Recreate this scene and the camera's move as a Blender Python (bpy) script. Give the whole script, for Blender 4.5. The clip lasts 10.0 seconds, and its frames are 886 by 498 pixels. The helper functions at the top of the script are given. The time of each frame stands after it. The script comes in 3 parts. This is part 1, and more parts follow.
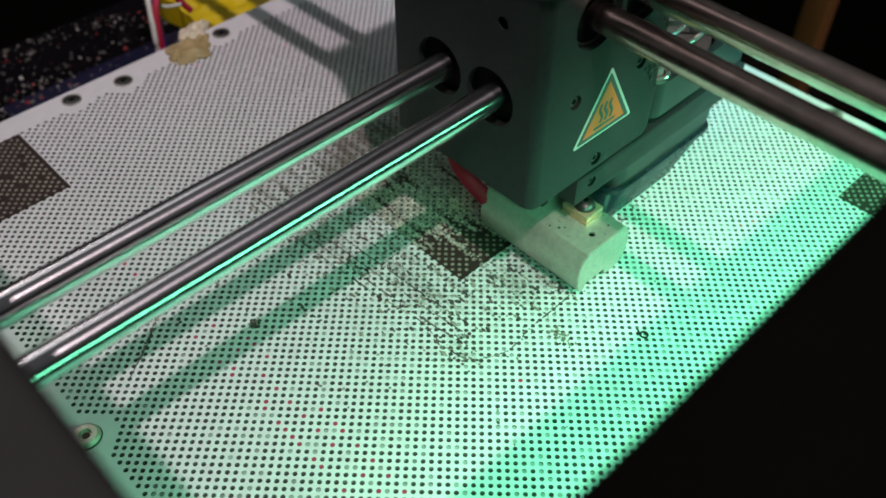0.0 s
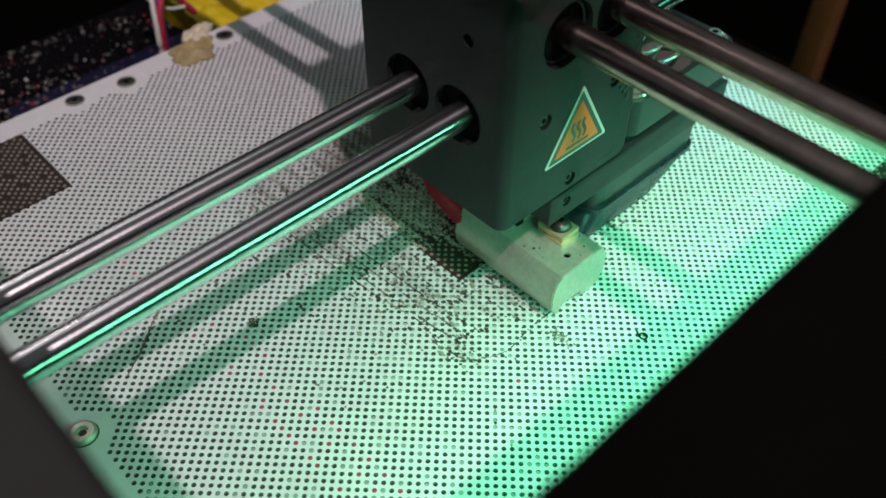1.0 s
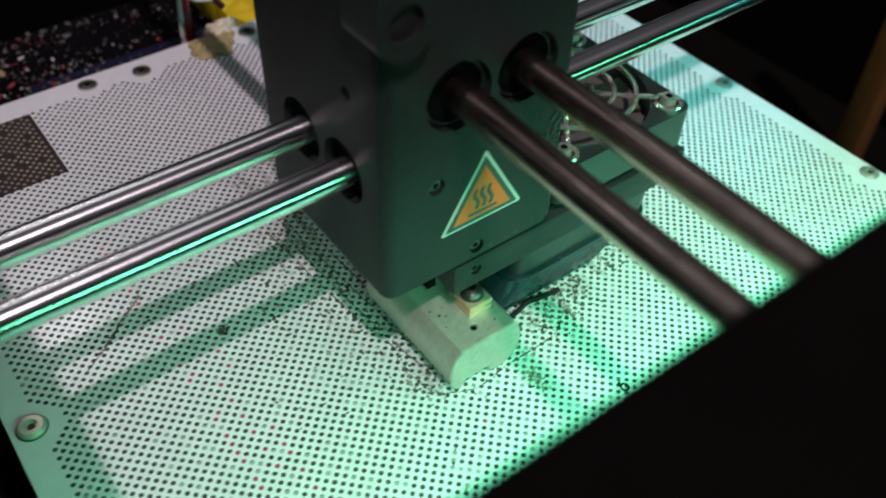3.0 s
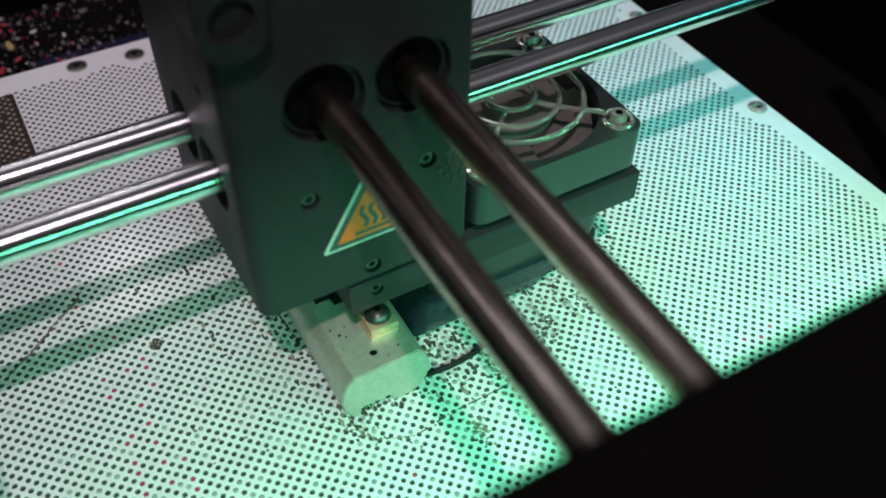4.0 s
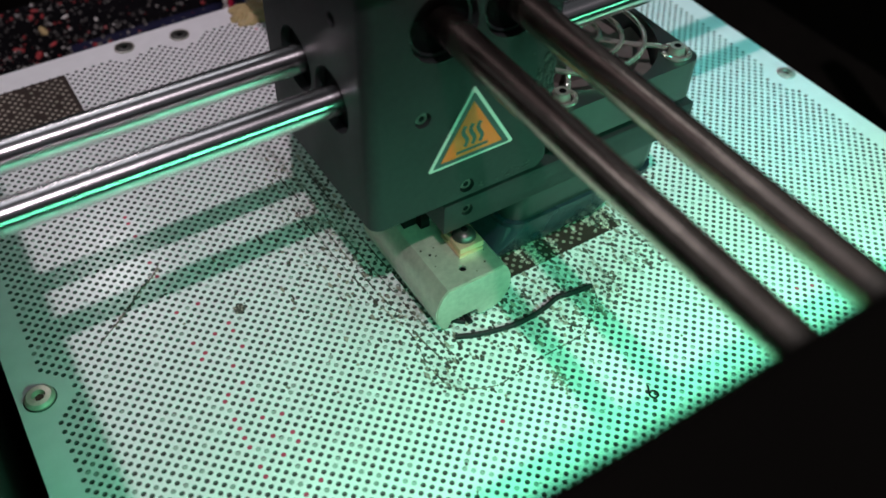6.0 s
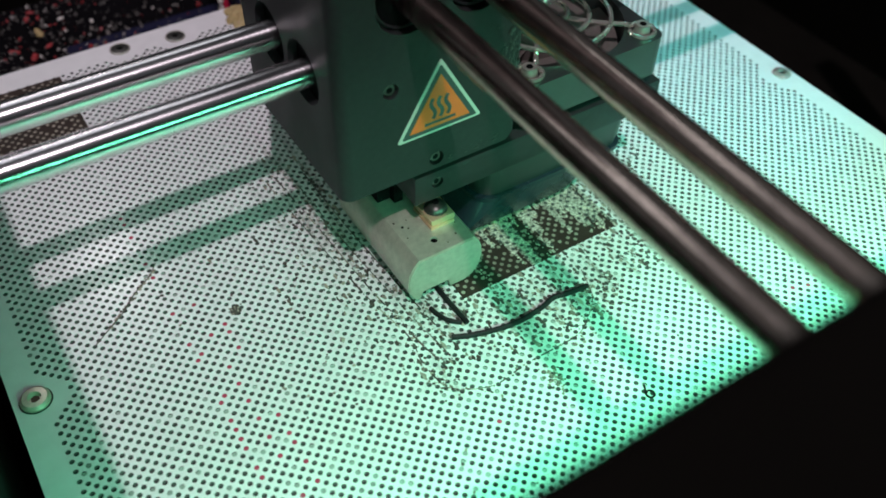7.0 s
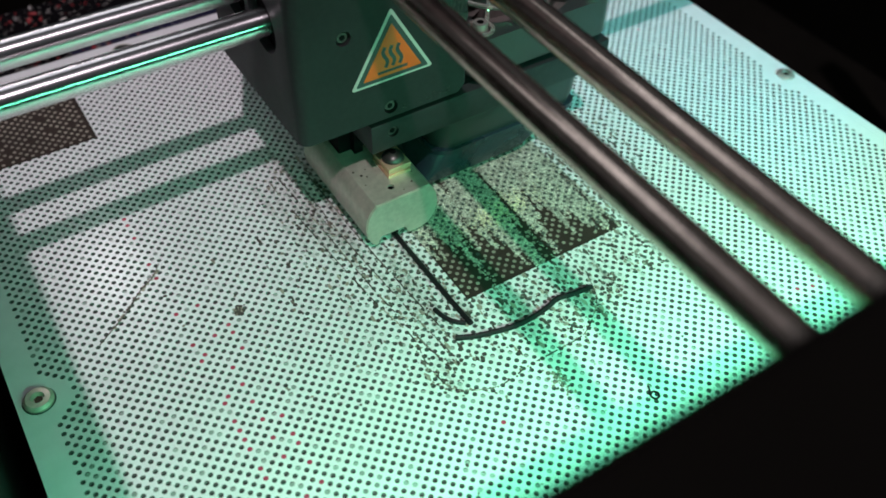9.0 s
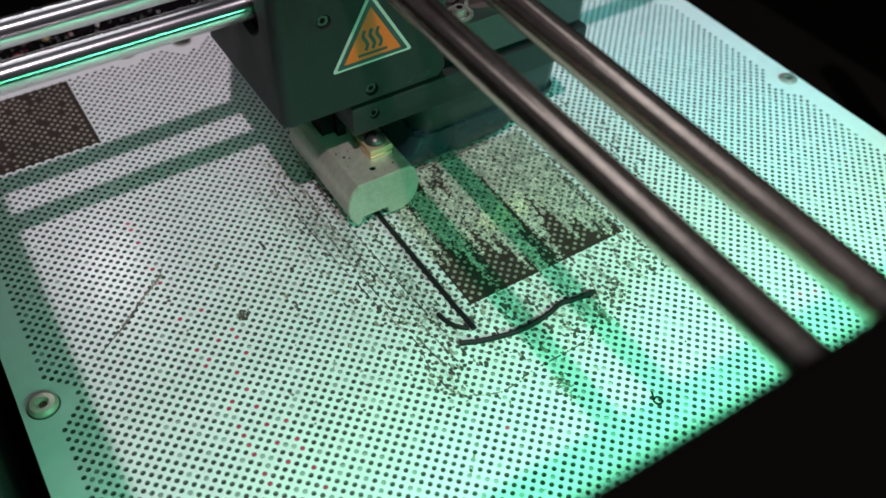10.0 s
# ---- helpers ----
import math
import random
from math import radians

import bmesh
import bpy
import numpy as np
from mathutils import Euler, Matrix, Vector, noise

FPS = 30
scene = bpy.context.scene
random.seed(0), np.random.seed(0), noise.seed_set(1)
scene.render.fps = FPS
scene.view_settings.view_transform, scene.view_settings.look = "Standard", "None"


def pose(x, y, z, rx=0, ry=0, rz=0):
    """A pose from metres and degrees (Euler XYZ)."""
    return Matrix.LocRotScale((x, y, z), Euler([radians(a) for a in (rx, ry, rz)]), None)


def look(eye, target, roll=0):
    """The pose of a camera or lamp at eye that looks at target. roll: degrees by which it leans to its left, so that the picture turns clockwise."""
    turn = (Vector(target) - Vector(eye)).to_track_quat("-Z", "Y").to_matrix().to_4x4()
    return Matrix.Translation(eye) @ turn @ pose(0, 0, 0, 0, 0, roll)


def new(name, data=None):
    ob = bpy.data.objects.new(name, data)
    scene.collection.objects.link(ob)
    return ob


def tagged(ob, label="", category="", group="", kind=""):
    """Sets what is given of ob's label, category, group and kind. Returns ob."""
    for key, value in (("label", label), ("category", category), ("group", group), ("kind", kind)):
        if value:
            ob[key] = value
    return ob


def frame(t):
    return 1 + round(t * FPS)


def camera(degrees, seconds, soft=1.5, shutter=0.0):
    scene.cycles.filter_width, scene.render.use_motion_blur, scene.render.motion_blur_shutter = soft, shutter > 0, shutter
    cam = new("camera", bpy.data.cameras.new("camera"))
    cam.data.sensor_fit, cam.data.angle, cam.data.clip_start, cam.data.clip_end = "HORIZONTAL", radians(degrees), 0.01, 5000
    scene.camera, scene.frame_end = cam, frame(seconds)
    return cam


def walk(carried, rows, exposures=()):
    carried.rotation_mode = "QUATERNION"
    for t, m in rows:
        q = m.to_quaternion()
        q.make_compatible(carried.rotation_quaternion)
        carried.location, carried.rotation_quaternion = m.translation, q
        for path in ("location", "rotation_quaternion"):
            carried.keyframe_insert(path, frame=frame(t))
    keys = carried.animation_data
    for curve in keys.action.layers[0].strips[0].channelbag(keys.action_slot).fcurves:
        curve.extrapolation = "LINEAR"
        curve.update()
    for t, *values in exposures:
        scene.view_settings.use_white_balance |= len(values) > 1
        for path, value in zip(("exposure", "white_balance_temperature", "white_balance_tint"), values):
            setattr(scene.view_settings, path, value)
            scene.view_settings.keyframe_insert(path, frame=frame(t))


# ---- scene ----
cam = camera(52.38, 10.0, soft=1.6, shutter=0.4)
cam.data.dof.use_dof, cam.data.dof.focus_distance, cam.data.dof.aperture_fstop = True, 0.198, 17.0
PATH = [
    (0, (-0.12424, -0.12711, 0.16612), (-0.02852, -0.02718, 0.02171), 0.13),
    (0.5, (-0.12372, -0.12770, 0.16503), (-0.02799, -0.02688, 0.02126), 0.08),
    (1, (-0.12355, -0.12948, 0.16437), (-0.02805, -0.02723, 0.02124), -0.07),
    (1.5, (-0.12402, -0.12990, 0.16341), (-0.02786, -0.02632, 0.02157), 0.09),
    (2, (-0.12329, -0.12902, 0.16291), (-0.02830, -0.02497, 0.02069), -0.15),
    (2.5, (-0.12050, -0.12950, 0.16227), (-0.02818, -0.02357, 0.01971), -0.06),
    (2.8, (-0.10990, -0.13220, 0.16062), (-0.02158, -0.02256, 0.01829), 0.48),
    (3, (-0.10465, -0.13310, 0.16107), (-0.01789, -0.02208, 0.01885), 1.90),
    (3.2, (-0.09182, -0.13196, 0.15818), (-0.01012, -0.01784, 0.01570), 1.79),
    (4.3, (-0.06934, -0.13116, 0.15474), (-0.00032, -0.01269, 0.00914), 1.05),
    (4.5, (-0.07123, -0.13181, 0.15479), (-0.00197, -0.01373, 0.00898), 1.07),
    (5, (-0.08297, -0.13243, 0.15604), (-0.01190, -0.01574, 0.00997), 0.91),
    (5.5, (-0.09246, -0.13006, 0.15669), (-0.01865, -0.01542, 0.01036), 1.28),
    (6, (-0.09449, -0.12903, 0.15675), (-0.02006, -0.01512, 0.01017), 1.46),
    (7.5, (-0.09438, -0.12939, 0.15626), (-0.01906, -0.01551, 0.01011), 1.47),
    (8, (-0.09449, -0.12908, 0.15579), (-0.01929, -0.01492, 0.00980), 1.39),
    (8.5, (-0.09479, -0.12922, 0.15589), (-0.02004, -0.01477, 0.00989), 1.33),
    (9, (-0.09498, -0.12898, 0.15602), (-0.01985, -0.01474, 0.01006), 1.47),
    (9.5, (-0.09527, -0.12859, 0.15609), (-0.02014, -0.01403, 0.01038), 1.42),
    (10, (-0.09534, -0.12793, 0.15714), (-0.02022, -0.01382, 0.01108), 1.54),
]
EXPOSURE = [(0, -0.18, 6800, 10), (2.4, -0.18, 6750, 10), (3.2, -0.12, 6550, 12), (4.5, -0.16, 6500, 12), (5.0, -0.2, 6500, 12), (5.5, -0.28, 6500, 11), (6.0, -0.18, 6500, 10), (7.5, -0.02, 6500, 10), (10, -0.04, 6500, 10)]
walk(cam, [(t, look(eye, target, roll)) for t, eye, target, roll in PATH], EXPOSURE)

# ---- head path (millimetres) ----
HEAD = [
    (0, 8.8, -38.3), (0.5, 4.4, -38.6), (1, -0.4, -38.8), (1.5, -5.4, -38.9), (2, -10.2, -38.9), (2.5, -15.1, -38.5),
    (2.8, -18.4, -37.2), (3, -20.4, -36.4), (3.2, -22.1, -35.6), (3.6, -24.6, -32.6), (3.9, -25.0, -29.8), (4.1, -23.8, -28.6),
    (4.3, -22.3, -28.9), (4.5, -21.2, -30.5), (4.75, -19.4, -31.4), (5, -18.4, -30.4), (5.5, -18.2, -25.6), (6, -18.2, -20.6),
    (7.5, -18.3, -5.7), (8, -18.4, -0.7), (8.5, -18.4, 4.4), (9, -18.5, 9.4), (9.5, -18.5, 14.3), (10, -18.8, 19.2),
]
NOZZLE = (-3.5, 3.2)


def head_at(t):
    ts = [r[0] for r in HEAD]
    return float(np.interp(t, ts, [r[1] for r in HEAD])), float(np.interp(t, ts, [r[2] for r in HEAD]))


# ---- light ----
world = bpy.data.worlds.new("room")
scene.world = world
world.use_nodes = True
wn, wl = world.node_tree.nodes, world.node_tree.links
# dim room: dark walls, a paler ceiling
wco, wsep, wup = wn.new("ShaderNodeTexCoord"), wn.new("ShaderNodeSeparateXYZ"), wn.new("ShaderNodeMapRange")
wl.new(wco.outputs["Generated"], wsep.inputs[0])
wl.new(wsep.outputs["Z"], wup.inputs["Value"])
wup.inputs["From Min"].default_value, wup.inputs["From Max"].default_value = -0.1, 1.0
wup.inputs["To Min"].default_value, wup.inputs["To Max"].default_value = 0.01, 0.075
wn["Background"].inputs[0].default_value = (0.86, 0.93, 1.0, 1)
wl.new(wup.outputs["Result"], wn["Background"].inputs[1])

room_light = bpy.data.lights.new("room_light", "SUN")
room_light.energy, room_light.angle, room_light.color = 1.64, radians(1.4), (1.0, 0.87, 0.96)
ob = new("room_light", room_light)
ob.matrix_world = look((-0.19, -0.437, 1.0), (0, 0, 0))

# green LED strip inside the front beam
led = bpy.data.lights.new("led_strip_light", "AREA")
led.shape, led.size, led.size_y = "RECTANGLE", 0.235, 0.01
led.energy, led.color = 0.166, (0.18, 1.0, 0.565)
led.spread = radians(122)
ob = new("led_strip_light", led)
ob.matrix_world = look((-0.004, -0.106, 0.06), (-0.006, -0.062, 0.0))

# unseen cyan lamp added in the beam to tint the bed's right rear
rear_tint = bpy.data.lights.new("rear_tint_light", "AREA")
rear_tint.shape, rear_tint.size, rear_tint.size_y = "RECTANGLE", 0.05, 0.01
rear_tint.energy, rear_tint.color = 0.02, (0.1, 0.9, 1.0)
rear_tint.spread = radians(54)
ob = new("rear_tint_light", rear_tint)
ob.matrix_world = look((0.1, -0.105, 0.066), (0.082, 0.06, 0.0))

# unseen fill lamp added above and behind, for soft fill and rod highlights
fill_lamp = bpy.data.lights.new("fill_lamp", "AREA")
fill_lamp.shape, fill_lamp.size, fill_lamp.size_y = "RECTANGLE", 1.0, 0.5
fill_lamp.energy, fill_lamp.color = 1.6, (0.9, 0.93, 1.0)
ob = new("fill_lamp", fill_lamp)
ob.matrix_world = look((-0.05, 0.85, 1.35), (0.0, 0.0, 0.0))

# lamp of the room behind the printer
lamp = bpy.data.lights.new("room_lamp", "AREA")
lamp.shape, lamp.size = "DISK", 0.075
lamp.energy, lamp.color = 0.25, (1.0, 0.93, 0.98)
ob = new("room_lamp", lamp)
ob.matrix_world = look((-0.03, 0.72, 0.70), (-0.05, 0.0, 0.0))

MM = 0.001


# ---- materials ----
def mat(name, color, rough=0.5, metal=0.0, vary=0.15, scale=400.0, bump=0.0, bump_scale=3000.0, rough_vary=0.1, coat=0.0, spec=0.5, brushed="", stretch=0.6):
    m = bpy.data.materials.new(name)
    m.use_nodes = True
    n, l = m.node_tree.nodes, m.node_tree.links
    b = n["Principled BSDF"]
    co = n.new("ShaderNodeTexCoord")
    big = n.new("ShaderNodeTexNoise")
    big.inputs["Scale"].default_value, big.inputs["Detail"].default_value = scale * 0.12, 4
    fine = n.new("ShaderNodeTexNoise")
    fine.inputs["Scale"].default_value, fine.inputs["Detail"].default_value = scale, 6
    l.new(co.outputs["Object"], big.inputs["Vector"])
    l.new(co.outputs["Object"], fine.inputs["Vector"])
    add = n.new("ShaderNodeMath")
    add.operation = "ADD"
    l.new(big.outputs["Fac"], add.inputs[0])
    l.new(fine.outputs["Fac"], add.inputs[1])
    rng = n.new("ShaderNodeMapRange")
    rng.inputs["From Min"].default_value, rng.inputs["From Max"].default_value = 0.6, 1.4
    rng.inputs["To Min"].default_value, rng.inputs["To Max"].default_value = 1 - vary, 1 + vary
    l.new(add.outputs[0], rng.inputs["Value"])
    mul = n.new("ShaderNodeMix")
    mul.data_type, mul.blend_type = "RGBA", "MULTIPLY"
    mul.inputs["Factor"].default_value = 1
    mul.inputs["A"].default_value = (*color, 1)
    l.new(rng.outputs["Result"], mul.inputs["B"])
    l.new(mul.outputs["Result"], b.inputs["Base Color"])
    rr = n.new("ShaderNodeMapRange")
    rr.inputs["To Min"].default_value, rr.inputs["To Max"].default_value = max(0.02, rough - rough_vary), min(1, rough + rough_vary)
    l.new(big.outputs["Fac"], rr.inputs["Value"])
    l.new(rr.outputs["Result"], b.inputs["Roughness"])
    b.inputs["Metallic"].default_value = metal
    b.inputs["Coat Weight"].default_value = coat
    b.inputs["Specular IOR Level"].default_value = spec
    if brushed:
        tg = n.new("ShaderNodeTangent")
        tg.direction_type, tg.axis = "RADIAL", brushed
        l.new(tg.outputs["Tangent"], b.inputs["Tangent"])
        b.inputs["Anisotropic"].default_value, b.inputs["Anisotropic Rotation"].default_value = stretch, 0.25
    if bump:
        nz = n.new("ShaderNodeTexNoise")
        nz.inputs["Scale"].default_value, nz.inputs["Detail"].default_value = bump_scale, 4
        l.new(co.outputs["Object"], nz.inputs["Vector"])
        bp = n.new("ShaderNodeBump")
        bp.inputs["Strength"].default_value, bp.inputs["Distance"].default_value = bump, 0.0002
        l.new(nz.outputs["Fac"], bp.inputs["Height"])
        l.new(bp.outputs["Normal"], b.inputs["Normal"])
    return m


PLATE = mat("white_coated_plate", (0.78, 0.76, 0.78), 0.17, vary=0.07, scale=250, bump=0.05, rough_vary=0.05)
# hole walls darker than the white sheet, so holes read as dark discs
BORE = mat("dark_hole_wall", (0.17, 0.175, 0.17), 0.75, vary=0.4, spec=0.2)
BOARD = mat("dark_heater_board", (0.04, 0.05, 0.046), 0.5, vary=0.3)
FILLED = mat("grey_plugged_hole", (0.30, 0.33, 0.31), 0.7, vary=0.4, scale=900)
CRUMB = mat("grey_plastic_crumb", (0.15, 0.14, 0.13), 0.5, vary=0.7, scale=300)
REDFILL = mat("red_plugged_hole", (0.46, 0.045, 0.09), 0.5, vary=0.3, scale=900)
PAD = mat("dark_contact_pad", (0.034, 0.022, 0.018), 0.6, vary=0.35, scale=500, bump=0.2, bump_scale=2500, spec=0.2)
PADDOT = mat("tinned_dot", (0.28, 0.24, 0.2), 0.5, vary=0.5, scale=600)
STEEL = mat("polished_rod_steel", (0.82, 0.79, 0.80), 0.22, 1.0, vary=0.1, scale=200, bump=0.05, bump_scale=2500, rough_vary=0.06, brushed="X", stretch=0.7)
# brown base colour stands in for the brownish room these rods reflect
TINTSTEEL = mat("room_tinted_rod_steel", (0.66, 0.54, 0.465), 0.24, 1.0, vary=0.25, scale=300, bump=0.05, bump_scale=2500, rough_vary=0.08)
SCREW = mat("screw_steel", (0.46, 0.43, 0.39), 0.34, 0.6, vary=0.25, scale=900)
BRIGHTSCREW = mat("bright_screw_steel", (0.74, 0.62, 0.52), 0.35, 0.45, vary=0.2, scale=900)
DARKSCREW = mat("black_oxide_screw", (0.08, 0.075, 0.07), 0.36, 0.7, vary=0.3, scale=900)
HOUSING = mat("dark_grey_painted_metal", (0.0235, 0.0255, 0.0265), 0.5, 0.0, vary=0.2, scale=700, bump=0.14, bump_scale=4000, spec=0.2)
SUNKSCREW = mat("dull_black_screw", (0.09, 0.085, 0.08), 0.35, 0.6, vary=0.3, scale=900)
RUST = mat("rusty_socket", (0.13, 0.06, 0.045), 0.6, 0.2, vary=0.4, scale=1500)
# near-black puts the shade of sockets, bores and gaps into the colour
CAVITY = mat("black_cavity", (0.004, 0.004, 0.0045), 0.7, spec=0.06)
ALU = mat("matte_aluminium", (0.51, 0.44, 0.385), 0.38, 0.45, vary=0.2, scale=700, bump=0.2, bump_scale=2500)
BRASS = mat("brass_tab", (0.86, 0.57, 0.38), 0.34, 0.7, vary=0.15, scale=600)
FANBLACK = mat("black_fan_plastic", (0.018, 0.02, 0.022), 0.42, vary=0.2)
FANGREY = mat("grey_fan_frame", (0.022, 0.027, 0.027), 0.36, vary=0.15)
BLADE = mat("fan_blade_plastic", (0.12, 0.105, 0.095), 0.4, vary=0.2)
CHROME = mat("chromed_wire", (0.86, 0.83, 0.74), 0.17, 0.85, vary=0.08)
DUCT = mat("navy_printed_duct", (0.012, 0.024, 0.032), 0.25, vary=0.3, scale=500, bump=0.3, bump_scale=1200)
DROPS = mat("burnt_plastic_drops", (0.014, 0.013, 0.012), 0.35, vary=0.4)
REDSLEEVE = mat("red_wire_sleeve", (0.3, 0.006, 0.02), 0.7, vary=0.3, spec=0.2)
FILAMENT = mat("black_molten_filament", (0.009, 0.009, 0.0095), 0.45, vary=0.2, spec=0.3, bump=0.3, bump_scale=1500)
FRAMEBLACK = mat("black_frame_paint", (0.0046, 0.0042, 0.0034), 0.85, vary=0.25, scale=60, spec=0.03)
FRAMEGREY = mat("dark_grey_frame_paint", (0.044, 0.043, 0.041), 0.7, vary=0.15, scale=120, spec=0.15)
TRAY = mat("black_tray", (0.0035, 0.0032, 0.004), 0.85, vary=0.5, scale=300, spec=0.04)
YELLOW = mat("yellow_plastic", (0.75, 0.56, 0.01), 0.45, vary=0.12, scale=200, bump=0.3, bump_scale=400)
GLUE = mat("tan_hardened_glue", (0.46, 0.34, 0.16), 0.5, vary=0.35, scale=250, bump=0.6, bump_scale=900)
PALEGLUE = mat("cream_glue", (0.76, 0.65, 0.48), 0.5, vary=0.2, scale=250, bump=0.6, bump_scale=900)
REDCRUMB = mat("red_plastic_crumb", (0.36, 0.035, 0.04), 0.5, vary=0.4, scale=300)
WIRERED = mat("red_wire", (0.5, 0.02, 0.06), 0.4)
WIREWHITE = mat("white_wire", (0.7, 0.66, 0.62), 0.45)
WIREPURPLE = mat("purple_wire", (0.13, 0.04, 0.2), 0.45)
NAVY = mat("dark_navy", (0.008, 0.008, 0.03), 0.5, vary=0.3, scale=200, spec=0.2)
STRUT = mat("brown_strut", (0.22, 0.09, 0.025), 0.6, vary=0.2, scale=100)
STICKWHITE = mat("sticker_white", (0.55, 0.56, 0.52), 0.4, vary=0.06)
STICKGREEN = mat("sticker_dark_line", (0.03, 0.05, 0.05), 0.4, vary=0.1)
STICKORANGE = mat("sticker_amber", (0.95, 0.14, 0.01), 0.4, vary=0.08)
SMEAR = mat("dried_residue", (0.24, 0.205, 0.17), 0.7, vary=0.45, scale=900, bump=0.5)
FILM = mat("tan_dried_film", (0.45, 0.42, 0.36), 0.75, vary=0.75, scale=2400, bump=0.5, bump_scale=2500)
PALEFILM = mat("pale_dried_film", (0.62, 0.56, 0.38), 0.7, vary=0.3, scale=1100)
DARKSMEAR = mat("dark_residue", (0.06, 0.05, 0.042), 0.6, vary=0.4, scale=900)


def speckle(m, lo, hi):
    """Each loose grain of the mesh a little lighter or darker."""
    n, l = m.node_tree.nodes, m.node_tree.links
    b = n["Principled BSDF"]
    was = b.inputs["Base Color"].links[0].from_socket
    geo, rng, mul = n.new("ShaderNodeNewGeometry"), n.new("ShaderNodeMapRange"), n.new("ShaderNodeMix")
    rng.inputs["To Min"].default_value, rng.inputs["To Max"].default_value = lo, hi
    l.new(geo.outputs["Random Per Island"], rng.inputs["Value"])
    mul.data_type, mul.blend_type = "RGBA", "MULTIPLY"
    mul.inputs["Factor"].default_value = 1
    l.new(was, mul.inputs["A"])
    l.new(rng.outputs["Result"], mul.inputs["B"])
    l.new(mul.outputs["Result"], b.inputs["Base Color"])


for grainy in (FILM, PALEFILM, SMEAR, CRUMB):
    speckle(grainy, 0.4, 1.5)


def soil_and_shade(m, patches):
    """Brown grime wiped along the bed's length, deepened for shade by the pad; patches: centre, reach (both in mm) and
    weight of each darkened area.
    """
    n, l = m.node_tree.nodes, m.node_tree.links
    b = n["Principled BSDF"]
    clean = b.inputs["Base Color"].links[0].from_socket
    co = n.new("ShaderNodeTexCoord")

    def placed(scale, location=(0, 0, 0)):
        mp = n.new("ShaderNodeMapping")
        mp.inputs["Scale"].default_value = scale
        mp.inputs["Location"].default_value = location
        l.new(co.outputs["Object"], mp.inputs["Vector"])
        return mp.outputs["Vector"]

    def ranged(socket, a, z, lo, hi):
        r = n.new("ShaderNodeMapRange")
        r.interpolation_type = "SMOOTHSTEP"
        for key, v in (("From Min", a), ("From Max", z), ("To Min", lo), ("To Max", hi)):
            r.inputs[key].default_value = v
        l.new(socket, r.inputs["Value"])
        return r.outputs["Result"]

    def math_of(op, p, q):
        k = n.new("ShaderNodeMath")
        k.operation = op
        for i, v in enumerate((p, q)):
            if isinstance(v, (int, float)):
                k.inputs[i].default_value = v
            else:
                l.new(v, k.inputs[i])
        return k.outputs[0]

    def clouds(scale, detail):
        z = n.new("ShaderNodeTexNoise")
        z.inputs["Scale"].default_value, z.inputs["Detail"].default_value = 1.0, detail
        l.new(placed(scale), z.inputs["Vector"])
        return z.outputs["Fac"]

    streak = ranged(clouds((420, 36, 1), 3), 0.42, 0.66, 0.0, 1.0)
    specks = ranged(clouds((1100, 620, 1), 3), 0.40, 0.62, 0.25, 1.0)
    total = None
    for (cx, cy), (rx, ry), weight in patches:
        far = n.new("ShaderNodeVectorMath")
        far.operation = "LENGTH"
        l.new(placed((1000 / rx, 1000 / ry, 0), (-cx / rx, -cy / ry, 0)), far.inputs[0])
        here = ranged(far.outputs["Value"], 0.35, 1.0, weight, 0.0)
        total = here if total is None else math_of("MAXIMUM", total, here)
    wiped = math_of("MULTIPLY", math_of("MULTIPLY", streak, specks), total)
    haze = math_of("MULTIPLY", math_of("POWER", total, 3.0), 0.72)
    fac = math_of("MINIMUM", math_of("ADD", wiped, haze), 0.92)
    mix = n.new("ShaderNodeMix")
    mix.data_type = "RGBA"
    l.new(fac, mix.inputs["Factor"])
    l.new(clean, mix.inputs["A"])
    mix.inputs["B"].default_value = (0.15, 0.115, 0.085, 1)
    l.new(mix.outputs["Result"], b.inputs["Base Color"])


# the full-weight patch behind the pad adds carriage shade to the grime
soil_and_shade(PLATE, [((-6, -8), (50, 52), 0.42), ((0, 27), (37, 27), 1.0), ((-31, 24), (20, 40), 0.66), ((-24, -14), (17, 32), 0.55), ((-32, -38), (9, 9), 0.5), ((2, -33), (30, 14), 0.62)])


# ---- mesh helpers (millimetres) ----
def mesh_of(name, bm, material):
    bmesh.ops.recalc_face_normals(bm, faces=bm.faces)
    me = bpy.data.meshes.new(name)
    bm.to_mesh(me)
    bm.free()
    me.transform(Matrix.Scale(MM, 4))
    me.materials.append(material)
    return me


def smooth(me, angle=35):
    for p in me.polygons:
        p.use_smooth = True
    me.set_sharp_from_angle(angle=radians(angle))


def part(name, bm, material, parent=None, label="", at=None, soft=True):
    me = mesh_of(name, bm, material)
    if soft:
        smooth(me)
    ob = new(name, me)
    ob.parent = parent
    if at is not None:
        ob.matrix_basis = at
    if label:
        ob["label"] = label
    return ob


def thing(name, label, category, at=(0, 0, 0), group="", kind=""):
    ob = new(name)
    ob.empty_display_size = 0.01
    ob.location = [v * MM for v in at]
    return tagged(ob, label, category, group, kind)


def box(bm, x0, x1, y0, y1, z0, z1, bevel=0.0, segments=2):
    made = bmesh.ops.create_cube(bm, size=1)["verts"]
    for v in made:
        v.co = Vector(((x0 + x1) / 2 + v.co.x * (x1 - x0), (y0 + y1) / 2 + v.co.y * (y1 - y0), (z0 + z1) / 2 + v.co.z * (z1 - z0)))
    if bevel:
        edges = list({e for v in made for e in v.link_edges})
